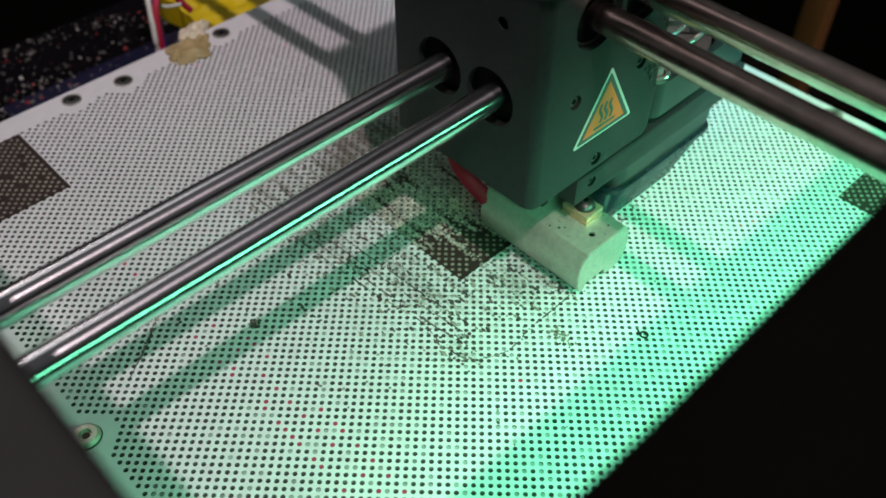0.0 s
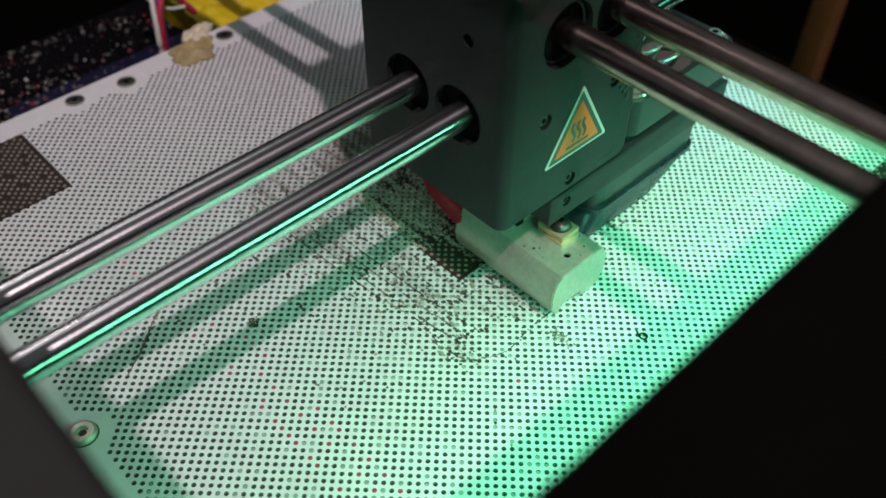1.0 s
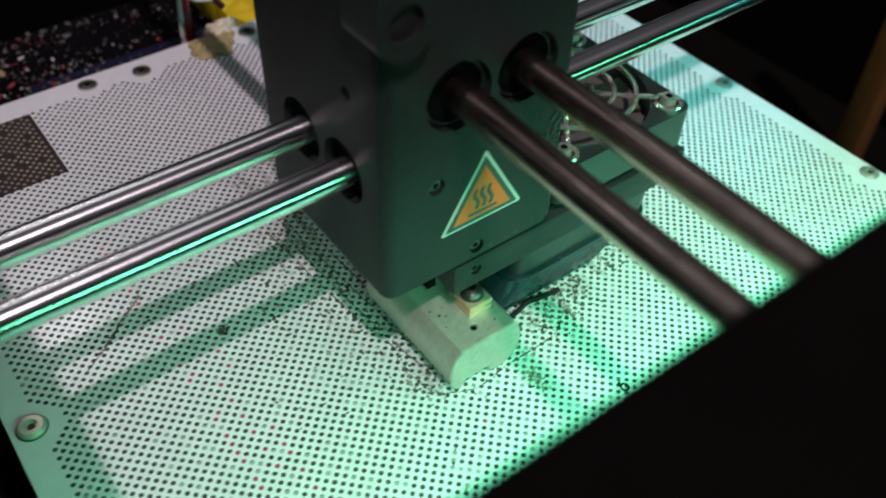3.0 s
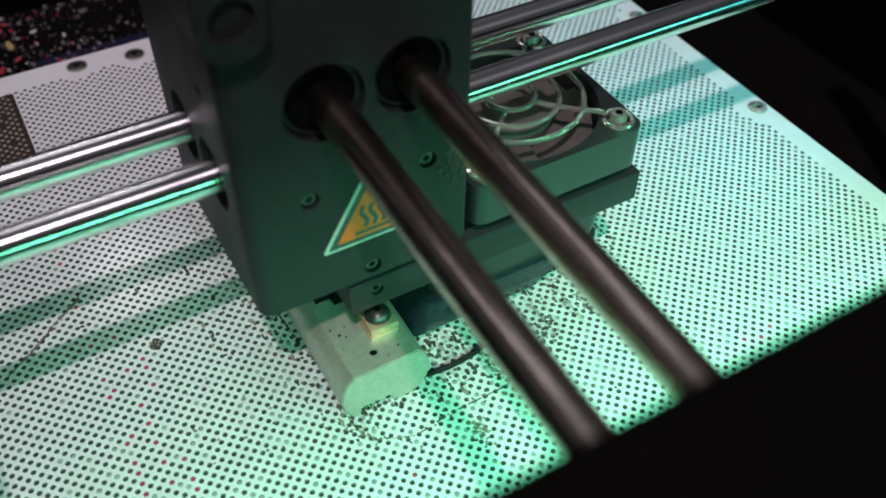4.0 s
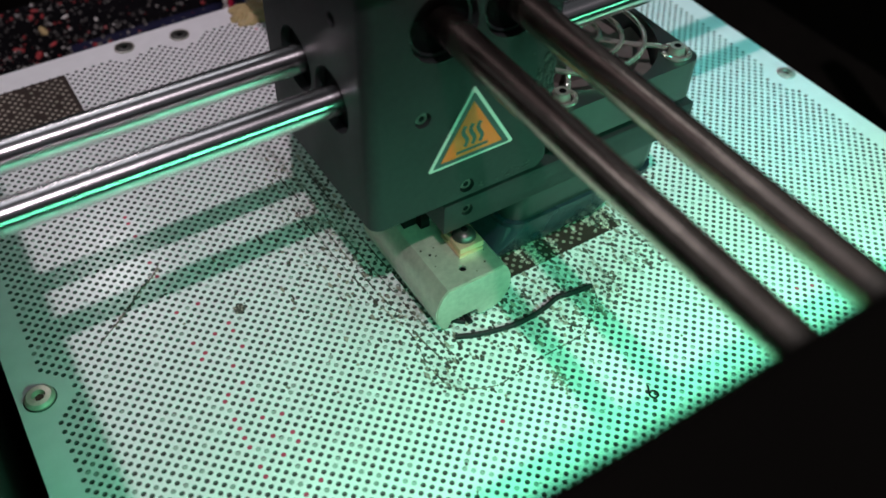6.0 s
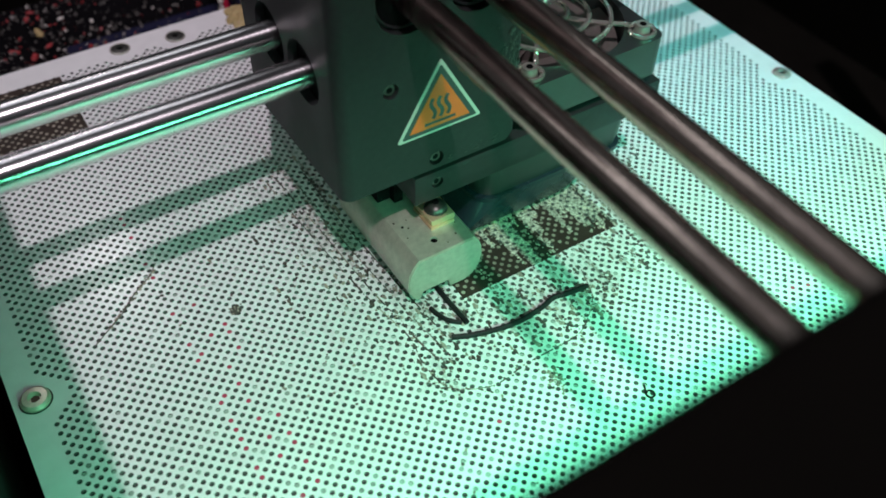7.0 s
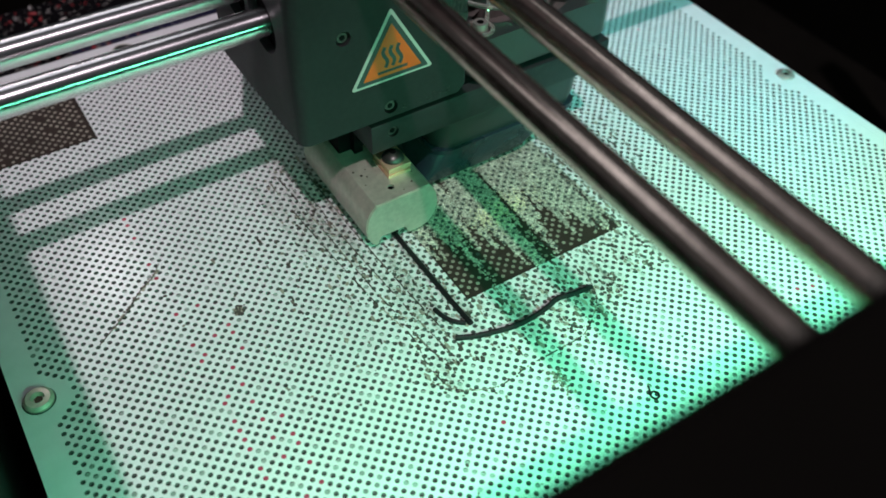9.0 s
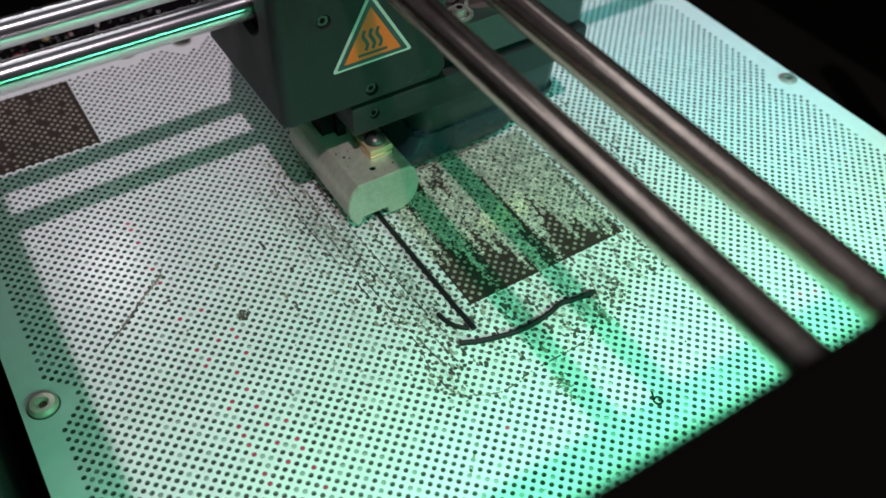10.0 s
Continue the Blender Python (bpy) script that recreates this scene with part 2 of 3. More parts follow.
        bmesh.ops.bevel(bm, geom=edges, offset=bevel, segments=segments, affect="EDGES", profile=0.5)
    return bm


def boxed(*args, **kw):
    return box(bmesh.new(), *args, **kw)


def tube(bm, a, b, r0, r1=None, n=24, caps=True):
    a, b = Vector(a), Vector(b)
    r1 = r0 if r1 is None else r1
    m = Matrix.Translation((a + b) / 2) @ (b - a).to_track_quat("Z", "Y").to_matrix().to_4x4()
    return bmesh.ops.create_cone(bm, cap_ends=caps, segments=n, radius1=r0, radius2=r1, depth=(b - a).length, matrix=m)["verts"]


def prism(bm, outline, lo, hi, axis="y"):
    def put(u, v, w):
        return {"y": (u, w, v), "x": (w, u, v), "z": (u, v, w)}[axis]
    a = [bm.verts.new(put(u, v, lo)) for u, v in outline]
    b = [bm.verts.new(put(u, v, hi)) for u, v in outline]
    bm.faces.new(a)
    bm.faces.new(b[::-1])
    for i in range(len(a)):
        j = (i + 1) % len(a)
        bm.faces.new((a[i], a[j], b[j], b[i]))
    return bm


def sweep(bm, pts, r, n=10):
    """A round cord along pts, of radius r (a number or one for each point)."""
    pts = [Vector(p) for p in pts]
    rs = r if isinstance(r, (list, tuple)) else [r] * len(pts)
    rings = []
    up = Vector((0.13, 0.21, 0.97))
    for i, p in enumerate(pts):
        d = (pts[min(i + 1, len(pts) - 1)] - pts[max(i - 1, 0)]).normalized()
        s = d.cross(up)
        s = s.normalized() if s.length > 1e-5 else d.orthogonal().normalized()
        w = s.cross(d)
        rings.append([bm.verts.new(p + rs[i] * (math.cos(k * math.tau / n) * s + math.sin(k * math.tau / n) * w)) for k in range(n)])
    for a, b in zip(rings, rings[1:]):
        for k in range(n):
            bm.faces.new((a[k], a[(k + 1) % n], b[(k + 1) % n], b[k]))
    bm.faces.new(rings[0][::-1])
    bm.faces.new(rings[-1])
    return bm


def curve_pts(pts, steps=8):
    """Catmull-Rom points through pts."""
    p = [Vector(v) for v in pts]
    p = [2 * p[0] - p[1]] + p + [2 * p[-1] - p[-2]]
    out = []
    for i in range(1, len(p) - 2):
        for s in range(steps):
            t = s / steps
            out.append(0.5 * ((2 * p[i]) + (p[i + 1] - p[i - 1]) * t + (2 * p[i - 1] - 5 * p[i] + 4 * p[i + 1] - p[i + 2]) * t * t
                              + (3 * p[i] - p[i - 1] - 3 * p[i + 1] + p[i + 2]) * t ** 3))
    return out + [p[-2]]


def carve(ob, cutters):
    """Cuts the cutter meshes out of ob's mesh for good."""
    for c in cutters:
        mod = ob.modifiers.new("cut", "BOOLEAN")
        mod.object, mod.operation, mod.solver = c, "DIFFERENCE", "EXACT"
    deps = bpy.context.evaluated_depsgraph_get()
    me = bpy.data.meshes.new_from_object(ob.evaluated_get(deps))
    ob.modifiers.clear()
    ob.data = me
    smooth(me)
    for c in cutters:
        bpy.data.objects.remove(c)


def cutter(bm):
    return part("cutter", bm, CAVITY, soft=False)


# ---- frame of the printer ----
def frame_parts():
    front = thing("wall_front", "black front frame beam of the printer", "printer frame", kind="structure")
    part("beam", boxed(-330, 330, -300, -110.9, -165, 110, bevel=2.0, segments=3), FRAMEBLACK, front)
    left = thing("wall_left", "dark grey painted side frame of the printer", "printer frame", kind="structure")
    part("side_panel", boxed(-260, -118.2, -109, 330, -165, 106, bevel=2.0, segments=3), FRAMEGREY, left)
    right = thing("wall_right", "black inner side of the printer frame", "printer frame", kind="structure")
    part("side_panel", boxed(352, 370, -109, 330, -152, 60), FRAMEBLACK, right)
    back = thing("wall_back", "black inner back of the printer frame", "printer frame", kind="structure")
    part("back_panel", boxed(-118, 352, 300, 318, -152, 40), FRAMEBLACK, back)
    tray = thing("floor", "black dusty tray floor under the print bed", "floor", kind="structure")
    part("tray", boxed(-118, 352, -110, 300, -162, -152), FRAMEBLACK, tray)
    shelf = thing("ledge", "black ledge behind the print bed littered with plastic crumbs", "ledge", kind="structure")
    part("ledge_top", boxed(-118, 70, 124, 192, -40, -24, bevel=1.5), TRAY, shelf)
    strut = thing("strut", "brown upright strut in the dark printer interior", "strut")
    part("post", boxed(293, 306, 29, 42, -152, 30, bevel=1.0), STRUT, strut)


# ---- print bed ----
PITCH = 2.4775
SCREWS_BACK = [(-52.5, 110.6), (-36.2, 108.5), (0.9, 110.0)]
SCREWS_RIGHT = [(108.4, 0.0), (108.6, -52.4), (107.8, 53.2)]
SCREWS_LEFT = [(-107.3, 0.0)]
PADS = [(-103.0, -71.5, 75.2, 106.2), (76.7, 107.0, -103.0, -71.7), (-18.3, 26.6, -23.0, 21.5)]


# red-plugged holes, in half pitches: column and the rows along it
RED = {-61: (-39, -33, -31, -27, -25, -23, -21, -17, -7, -3, 5, 15, 19, 27, 31, 33), -60: (-16, -6), -57: (-43, -39, -31, -27, -23, -19, -15, -11, -3, 5),
       -54: (-46, -42, -38, -34, -30, -28, -24, -8, -4, -2), 39: (-49,), 42: (-50,), 45: (-49,)}


def film_mask(x, y):
    """Above 0 where dried residue covers the middle pad."""
    u, v = (x + 18.3) / 44.9, (y + 23.0) / 44.5
    edge = 0.28 + 0.14 * max(0.0, 1 - u / 0.2) - 0.2 * math.exp(-((u - 0.2) / 0.035) ** 2) - 0.34 * math.exp(-((u - 0.47) / 0.07) ** 2) - 0.3 * math.tanh(max(0.0, u - 0.82) * 14)
    streak = noise.noise((x * 0.36, y * 0.03, 1.5)) + 0.75 * noise.noise((x * 0.8, y * 0.06, 4.2))
    fine = 0.6 * noise.noise((x * 0.9, y * 0.5, 8.0)) + 0.55 * noise.noise((x * 1.7, y * 1.3, 3.0))
    bare = 0.7 * math.exp(-((v - 0.86) / 0.12) ** 2) * max(0.0, 0.3 + noise.noise((x * 0.42, y * 0.1, 11.0)))
    return 1.25 * streak + fine + 0.95 * math.tanh((v - edge) / 0.25) - 0.02 - 2.2 * bare


def in_pad(x, y, grow=0.0):
    return any(a - grow < x < b + grow and c - grow < y < d + grow for a, b, c, d in PADS)


def hole_places():
    out = []
    for k in (0, 1):
        for i in range(-43, 44):
            for j in range(-44, 45):
                x, y = (i + k / 2) * PITCH - 0.02, (j + k / 2) * PITCH + 0.85
                if abs(x) < 105.6 and abs(y) < 107.2:
                    if all(math.hypot(x - a, y - b) > 6.2 for a, b in SCREWS_BACK + SCREWS_RIGHT + SCREWS_LEFT):
                        out.append((x, y))
    return out


HOLES = hole_places()
RED_HOLES = {min(HOLES, key=lambda h: math.hypot(h[0] - i * PITCH / 2, h[1] - j * PITCH / 2 - 0.85)) for i, rows in RED.items() for j in rows}


def perforated(parent):
    """The plate's upper sheet: a diamond cell with an eight-sided hole at each place, plain cells between, and a rim."""
    half, r, depth, n = PITCH / 2, 0.56, 0.9, 8
    verts, faces, walls = [], [], []
    keys = {}

    def vert(x, y, z):
        k = (round(x, 3), round(y, 3), round(z, 3))
        if k not in keys:
            keys[k] = len(verts)
            verts.append((x * MM, y * MM, z * MM))
        return keys[k]

    holes = {(round(x, 2), round(y, 2)) for x, y in HOLES}
    lo_i, hi_i = -46, 46
    ring = [(r * math.cos(math.tau * (k + 0.5) / n), r * math.sin(math.tau * (k + 0.5) / n)) for k in range(n)]
    dia = [(half, 0), (half / 2, half / 2), (0, half), (-half / 2, half / 2), (-half, 0), (-half / 2, -half / 2), (0, -half), (half / 2, -half / 2)]
    for k in (0, 1):
        for i in range(lo_i, hi_i):
            for j in range(-49, 49):
                x, y = (i + k / 2) * PITCH - 0.02, (j + k / 2) * PITCH + 0.85
                if abs(x) > 110 or y < -116.5 or y > 113.4:
                    continue
                out = [vert(x + a, y + b, 0) for a, b in dia]
                if (round(x, 2), round(y, 2)) in holes:
                    top = [vert(x + a, y + b, 0) for a, b in ring]
                    low = [vert(x + a, y + b, -depth) for a, b in ring]
                    for q in range(n):
                        p = (q + 1) % n
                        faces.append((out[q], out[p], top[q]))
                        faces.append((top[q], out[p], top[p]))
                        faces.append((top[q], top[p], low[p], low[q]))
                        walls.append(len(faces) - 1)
                else:
                    faces.append(tuple(out))
    me = bpy.data.meshes.new("perforated_sheet")
    me.from_pydata(verts, [], faces)
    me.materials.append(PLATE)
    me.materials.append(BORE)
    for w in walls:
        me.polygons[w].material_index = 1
    ob = new("perforated_sheet", me)
    ob.parent = parent
    # rim: a slab just below the sheet's level, its border showing beyond the cells
    bm = bmesh.new()
    for x0, x1, y0, y1 in ((-111.8, -108.9, -118.2, 115.2), (109.1, 111.8, -118.2, 115.2), (-108.9, 109.1, 111.6, 115.2), (-108.9, 109.1, -118.2, -115.2)):
        box(bm, x0, x1, y0, y1, -1.6, 0.012)
    part("rim", bm, PLATE, parent, soft=False)


def socket_screw(parent, x, y, r, material, dome, name="screw", label="", well=0.40, inside=None):
    bm = bmesh.new()
    rings = [(r, 0.02), (r, dome * 0.5), (r * 0.8, dome * 0.92), (r * 0.45, dome)]
    vs = []
    n = 24
    for rr, z in rings:
        vs.append([bm.verts.new((rr * math.cos(k * math.tau / n), rr * math.sin(k * math.tau / n), z)) for k in range(n)])
    for a, b in zip(vs, vs[1:]):
        for k in range(n):
            bm.faces.new((a[k], a[(k + 1) % n], b[(k + 1) % n], b[k]))
    low = [bm.verts.new((r * well * math.cos(k * math.tau / n), r * well * math.sin(k * math.tau / n), max(dome - 0.9, 0.06))) for k in range(n)]
    for k in range(n):
        bm.faces.new((vs[-1][k], vs[-1][(k + 1) % n], low[(k + 1) % n], low[k]))
    bm.faces.new(low)
    s = part(name, bm, material, parent, label, at=pose(x * MM, y * MM, 0))
    bm = bmesh.new()
    z = max(dome - 0.9, 0.06)
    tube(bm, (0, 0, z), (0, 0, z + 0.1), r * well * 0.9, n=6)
    # near-black by default, standing in for the socket's shaded depth
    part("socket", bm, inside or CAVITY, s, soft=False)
    return s


def print_bed():
    bed = thing("print_bed", "white perforated print bed with dark contact pads and smeared residue", "print bed")
    perforated(bed)
    part("heater_board", boxed(-110, 110, -116, 114, -4.2, -1.2, bevel=0.3), BOARD, bed, "dark heater board under the perforated sheet")
    for x, y in SCREWS_BACK:
        socket_screw(bed, x, y, 2.5, DARKSCREW, 0.5, label="dark countersunk screw")
        part("screw_outline", ring(bmesh.new(), (x, y, 0.16), 2.75, 0.26, n=32), SCREW, bed, "thin bright steel rim round a screw")
    for x, y in SCREWS_RIGHT:
        socket_screw(bed, x, y, 2.6, SCREW, 0.9)
    for x, y in SCREWS_LEFT:
        socket_screw(bed, x, y, 3.1, BRIGHTSCREW, 1.3, label="bright button-head screw with a rusty socket", well=0.34, inside=RUST)
        # dark ring drawn round the screw as its shadow outline
        part("screw_outline", ring(bmesh.new(), (x, y, 0.05), 3.2, 0.16, n=32), DARKSCREW, bed, "thin dark ring standing in for the screw's shadow")
    for x0, x1, y0, y1 in PADS:
        bm = boxed(x0, x1, y0, y1, 0.01, 0.12)
        part("contact_pad", bm, PAD, bed, "dark brown contact pad with pale dots", soft=False)
    # pale dots on the pads, plugged holes elsewhere
    rng = random.Random(4)
    groups = {"dot": [], "dark_dot": [], "plug": [], "red_plug": []}
    for x, y in HOLES:
        if in_pad(x, y):
            if in_pad(x, y, -0.5) and rng.random() < 0.9:
                covered = x > -30 and x < 40 and abs(y) < 40 and film_mask(x, y) > 0
                groups["dark_dot" if covered else "dot"].append((x, y, 0.31 if covered else 0.13, 0.5))
            continue
        if (x, y) in RED_HOLES or rng.random() < 0.0004:
            groups["red_plug"].append((x, y, -0.08, 0.6))
        elif rng.random() < (0.16 if y < -20 else 0.06):
            groups["plug"].append((x, y, -0.3 * rng.random() - 0.1, 0.62))
    for name, places in groups.items():
        verts, faces = [], []
        for x, y, z, r in places:
            b = len(verts)
            verts += [((x + r * math.cos(k * math.tau / 8)) * MM, (y + r * math.sin(k * math.tau / 8)) * MM, z * MM) for k in range(8)]
            faces.append(tuple(range(b, b + 8)))
        me = bpy.data.meshes.new(name)
        me.from_pydata(verts, [], faces)
        me.materials.append({"dot": PADDOT, "dark_dot": BOARD, "plug": FILLED, "red_plug": REDFILL}[name])
        ob = tagged(new(name, me), kind="stuff")
        ob.parent = bed
    return bed


# ---- rods ----
def rods():
    made = []
    for y in (27.6, 12.7):
        rod = thing("guide_rod", "polished steel guide rod through the print head", "rod", (0, 0, 0), "crossed guide rods")
        part("shaft", tube_bm((-124, y, 54.6), (205, y, 54.6), 3.0), STEEL, rod)
        made.append((rod, "y"))
    for x in (-5.6, 9.2):
        rod = thing("guide_rod", "steel guide rod running to the front beam, coloured like the room it reflects", "rod", (0, 0, 0), "crossed guide rods")
        part("shaft", tube_bm((x - 0.5, -114, 72), (x + 0.5, 200, 72), 3.0), TINTSTEEL, rod)
        made.append((rod, "x"))
    return made


def tube_bm(a, b, r, n=48):
    bm = bmesh.new()
    tube(bm, a, b, r, n=n)
    return bm


# ---- print head ----
def rounded_rect(x0, x1, y0, y1, radii, n=6):
    """Outline with its own radius at (x0,y0), (x1,y0), (x1,y1), (x0,y1)."""
    out = []
    for (cx, cy, a0), r in zip(((x0, y0, 180), (x1, y0, 270), (x1, y1, 0), (x0, y1, 90)), radii):
        sx, sy = (1 if cx == x0 else -1), (1 if cy == y0 else -1)
        for k in range(n + 1):
            a = radians(a0 + 90 * k / n)
            out.append((cx + sx * r + r * math.cos(a), cy + sy * r + r * math.sin(a)))
    return out


def print_head():
    head = thing("extruder_carriage", "dark grey extruder carriage with fan, warning sticker and pale heater block", "print head")
    # housing
    bm = bmesh.new()
    prism(bm, rounded_rect(-21.8, 19.6, 0, 43, (2.6, 0.8, 0.8, 0.8)), 30.2, 166, "z")
    body = part("housing", bm, HOUSING, head, "dark grey painted metal housing")
    cuts = []
    for x in (-6.2, 8.9):
        bm = bmesh.new()
        tube(bm, (x, -5, 72), (x, 60, 72), 6.9, n=40)
        cuts.append(cutter(bm))
    for y in (28.6, 13.6):
        bm = bmesh.new()
        tube(bm, (-30, y, 54.0), (30, y, 54.0), 6.6, n=40)
        cuts.append(cutter(bm))
    bm = bmesh.new()
    prism(bm, [(16.2, 29), (21, 29), (21, 33.6)], -2, 50, "y")
    cuts.append(cutter(bm))
    for x, z in ((-10.4, 53.8), (11.4, 53.6), (0, 32.9)):
        bm = bmesh.new()
        tube(bm, (x, -1, z), (x, 1.6, z), 1.7, n=20)
        cuts.append(cutter(bm))
    bm = bmesh.new()
    tube(bm, (-23, 11, 72.4), (-20.5, 11, 72.4), 1.4, n=20)
    cuts.append(cutter(bm))
    carve(body, cuts)
    # bearings inside the bores, their near-black colour holding the bores' shade
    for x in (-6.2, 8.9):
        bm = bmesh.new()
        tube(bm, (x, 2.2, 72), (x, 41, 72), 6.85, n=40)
        part("bearing", bm, CAVITY, head, "bearing sunk in its bore, black for the bore's shade")
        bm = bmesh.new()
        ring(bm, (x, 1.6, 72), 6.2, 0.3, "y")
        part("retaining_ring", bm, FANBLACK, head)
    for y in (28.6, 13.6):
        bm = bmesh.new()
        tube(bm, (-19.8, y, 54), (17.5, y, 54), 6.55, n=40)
        part("bearing", bm, CAVITY, head, "bearing sunk in its bore, black for the bore's shade")
    for x, z in ((-10.4, 53.8), (11.4, 53.6), (0, 32.9)):
        front_screw(head, x, 0.5, z)
    # corner boss near the top
    bm = bmesh.new()
    prism(bm, rounded_rect(-23.6, -13.6, 84.6, 166, (4.8, 4.8, 1, 1)), -2.2, 8, "y")
    boss = part("corner_boss", bm, HOUSING, head)
    bm = bmesh.new()
    tube(bm, (-18.4, -4, 91), (-18.4, -1.2, 91), 3.2, n=28)
    carve(boss, [cutter(bm)])
    front_screw(head, -18.4, -1.0, 91, 1.6)
    # warning sticker
    tri = part("warning_sticker", triangle((0.5, 46.1), 10.0, -0.15, 0.0, 0.9), STICKWHITE, head, "triangular hot-surface warning sticker")
    part("border", triangle((0.5, 46.0), 8.9, -0.19, -0.14, 0.6), STICKGREEN, tri)
    part("field", triangle((0.5, 45.9), 7.1, -0.23, -0.18, 0.3), STICKORANGE, tri)
    for dx in (-1.7, 0.0, 1.7):
        pts = [(0.5 + dx + 0.5 * math.sin(s / 9 * math.tau), 43.9 + s * 0.55) for s in range(10)]
        part("heat_wave", ribbon(pts, 0.42, -0.27, -0.22), STICKGREEN, tri)
    part("heat_bar", ribbon([(-3.1, 42.9), (4.1, 42.9)], 0.32, -0.27, -0.22), STICKGREEN, tri)
    # fan bracket
    bm = boxed(-4.9, 63.2, 0.6, 42, 20.6, 28.4, bevel=0.3)
    bracket = part("fan_bracket", bm, HOUSING, head, "dark grey bracket bar under the fan")
    bm = bmesh.new()
    tube(bm, (0.7, 0, 25.2), (0.7, 1.8, 25.2), 1.4, n=20)
    carve(bracket, [cutter(bm)])
    front_screw(head, 0.7, 1.1, 25.2)
    # black filler drawn in for the dark gap under the fan
    part("gap_filler", boxed(6, 60, 3.6, 41, 28.3, 31.2), CAVITY, head, "black filler for the shaded gap between bracket and fan")
    fan(head)
    # air duct
    bm = bmesh.new()
    rings = []
    for z, x0, x1, y0 in ((20.7, 14.0, 57.6, 2.4), (14.0, 14.0, 56.8, 2.4), (11.2, 14.4, 56.0, 2.6)):
        rings.append([bm.verts.new((x, y, z)) for x, y in rounded_rect(x0, x1, y0, 38, (5, 4, 2, 2))])
    bm.faces.new(rings[0])
    bm.faces.new(rings[-1][::-1])
    for p, q in zip(rings, rings[1:]):
        for i in range(len(p)):
            j = (i + 1) % len(p)
            bm.faces.new((p[i], p[j], q[j], q[i]))
    part("duct_neck", bm, FANGREY, head, "rounded neck of the air duct")
    part("duct_flange", prism(bmesh.new(), rounded_rect(13.2, 56.8, 1.6, 38.6, (5.4, 4, 2, 2)), 10.0, 11.3, "z"), DUCT, head, "thin flange between neck and duct")
    bm = bmesh.new()
    rings = []
    for z, x0, x1, y0, r in ((10.1, 13.8, 55.6, 2.2, 5), (6.5, 11.6, 48.0, 2.2, 3.6), (2.6, 8.6, 42.6, 2.6, 2.0), (1.7, 8.9, 41.6, 3.2, 2.0)):
        rings.append([bm.verts.new((x, y, z)) for x, y in rounded_rect(x0, x1, y0, 38, (r, 4, 2, 2))])
    bm.faces.new(rings[0])
    bm.faces.new(rings[-1][::-1])
    for p, q in zip(rings, rings[1:]):
        for i in range(len(p)):
            j = (i + 1) % len(p)
            bm.faces.new((p[i], p[j], q[j], q[i]))
    part("air_duct", bm, DUCT, head, "glossy navy air duct close above the bed")
    # burnt drops spattered on the housing's front
    rng = random.Random(31)
    bm = bmesh.new()
    for k in range(70):
        x, z = 19.2 - abs(rng.gauss(0, 2.4)), 53 + rng.gauss(0, 4.0)
        if x < 12.6 or math.hypot(x - 11.4, z - 53.6) < 2.2:
            continue
        r = rng.uniform(0.15, 0.55)
        bmesh.ops.create_icosphere(bm, subdivisions=1, radius=r, matrix=Matrix.Translation((x, -0.05, z)) @ Matrix.Diagonal((1, 0.5, rng.uniform(1, 2.6), 1)))
    for k in range(26):
        x = rng.uniform(2, 17)
        bmesh.ops.create_icosphere(bm, subdivisions=1, radius=rng.uniform(0.1, 0.28), matrix=Matrix.Translation((x, -0.02, 31.2 + abs(rng.gauss(0, 1.0)))) @ Matrix.Diagonal((1.6, 0.4, 1, 1)))
    ob = part("burnt_spatter", bm, DROPS, head, "shiny burnt drops spattered on the housing")
    ob["kind"] = "stuff"
    heater(head)
    return head


def ring(bm, c, r, wire, axis="z", n=48, start=0.0, turn=math.tau):
    pts = []
    for k in range(n + 1):
        a = start + turn * k / n
        u, v = r * math.cos(a), r * math.sin(a)
        pts.append({"z": (c[0] + u, c[1] + v, c[2]), "y": (c[0] + u, c[1], c[2] + v)}[axis])
    return sweep(bm, pts, wire, 8)


def front_screw(head, x, y, z, r=1.3):
    """A socket screw sunk in its hole, with a hexagon in its face."""
    bm = bmesh.new()
    tube(bm, (x, y + 0.9, z), (x, y + 0.1, z), r, r * 0.92, n=20)
    s = part("screw", bm, SUNKSCREW, head, "dark socket screw sunk in its hole")
    bm = bmesh.new()
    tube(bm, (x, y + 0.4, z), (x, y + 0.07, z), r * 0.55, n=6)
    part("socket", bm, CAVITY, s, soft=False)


def triangle(c, half, y0, y1, corner):
    """An equilateral triangle in the xz plane, half: half of its side."""
    h = half * math.sqrt(3)
    pts = [(c[0] - half, c[1] - h / 3), (c[0] + half, c[1] - h / 3), (c[0], c[1] + 2 * h / 3)]
    out = []
    for i in range(3):
        p, a, b = (Vector(pts[i]), Vector(pts[i - 1]), Vector(pts[(i + 1) % 3]))
        pa, pb = p + (a - p).normalized() * corner, p + (b - p).normalized() * corner
        for k in range(5):
            t = k / 4
            out.append(tuple((1 - t) ** 2 * pa + 2 * t * (1 - t) * p + t * t * pb))
    return prism(bmesh.new(), out, y0, y1, "y")


def ribbon(pts, half, y0, y1):
    left, right = [], []
    for i, p in enumerate(pts):
        a, b = Vector(pts[max(i - 1, 0)]), Vector(pts[min(i + 1, len(pts) - 1)])
        d = (b - a).normalized()
        nrm = Vector((-d.y, d.x))
        left.append(tuple(Vector(p) + nrm * half))
        right.append(tuple(Vector(p) - nrm * half))
    return prism(bmesh.new(), left + right[::-1], y0, y1, "y")


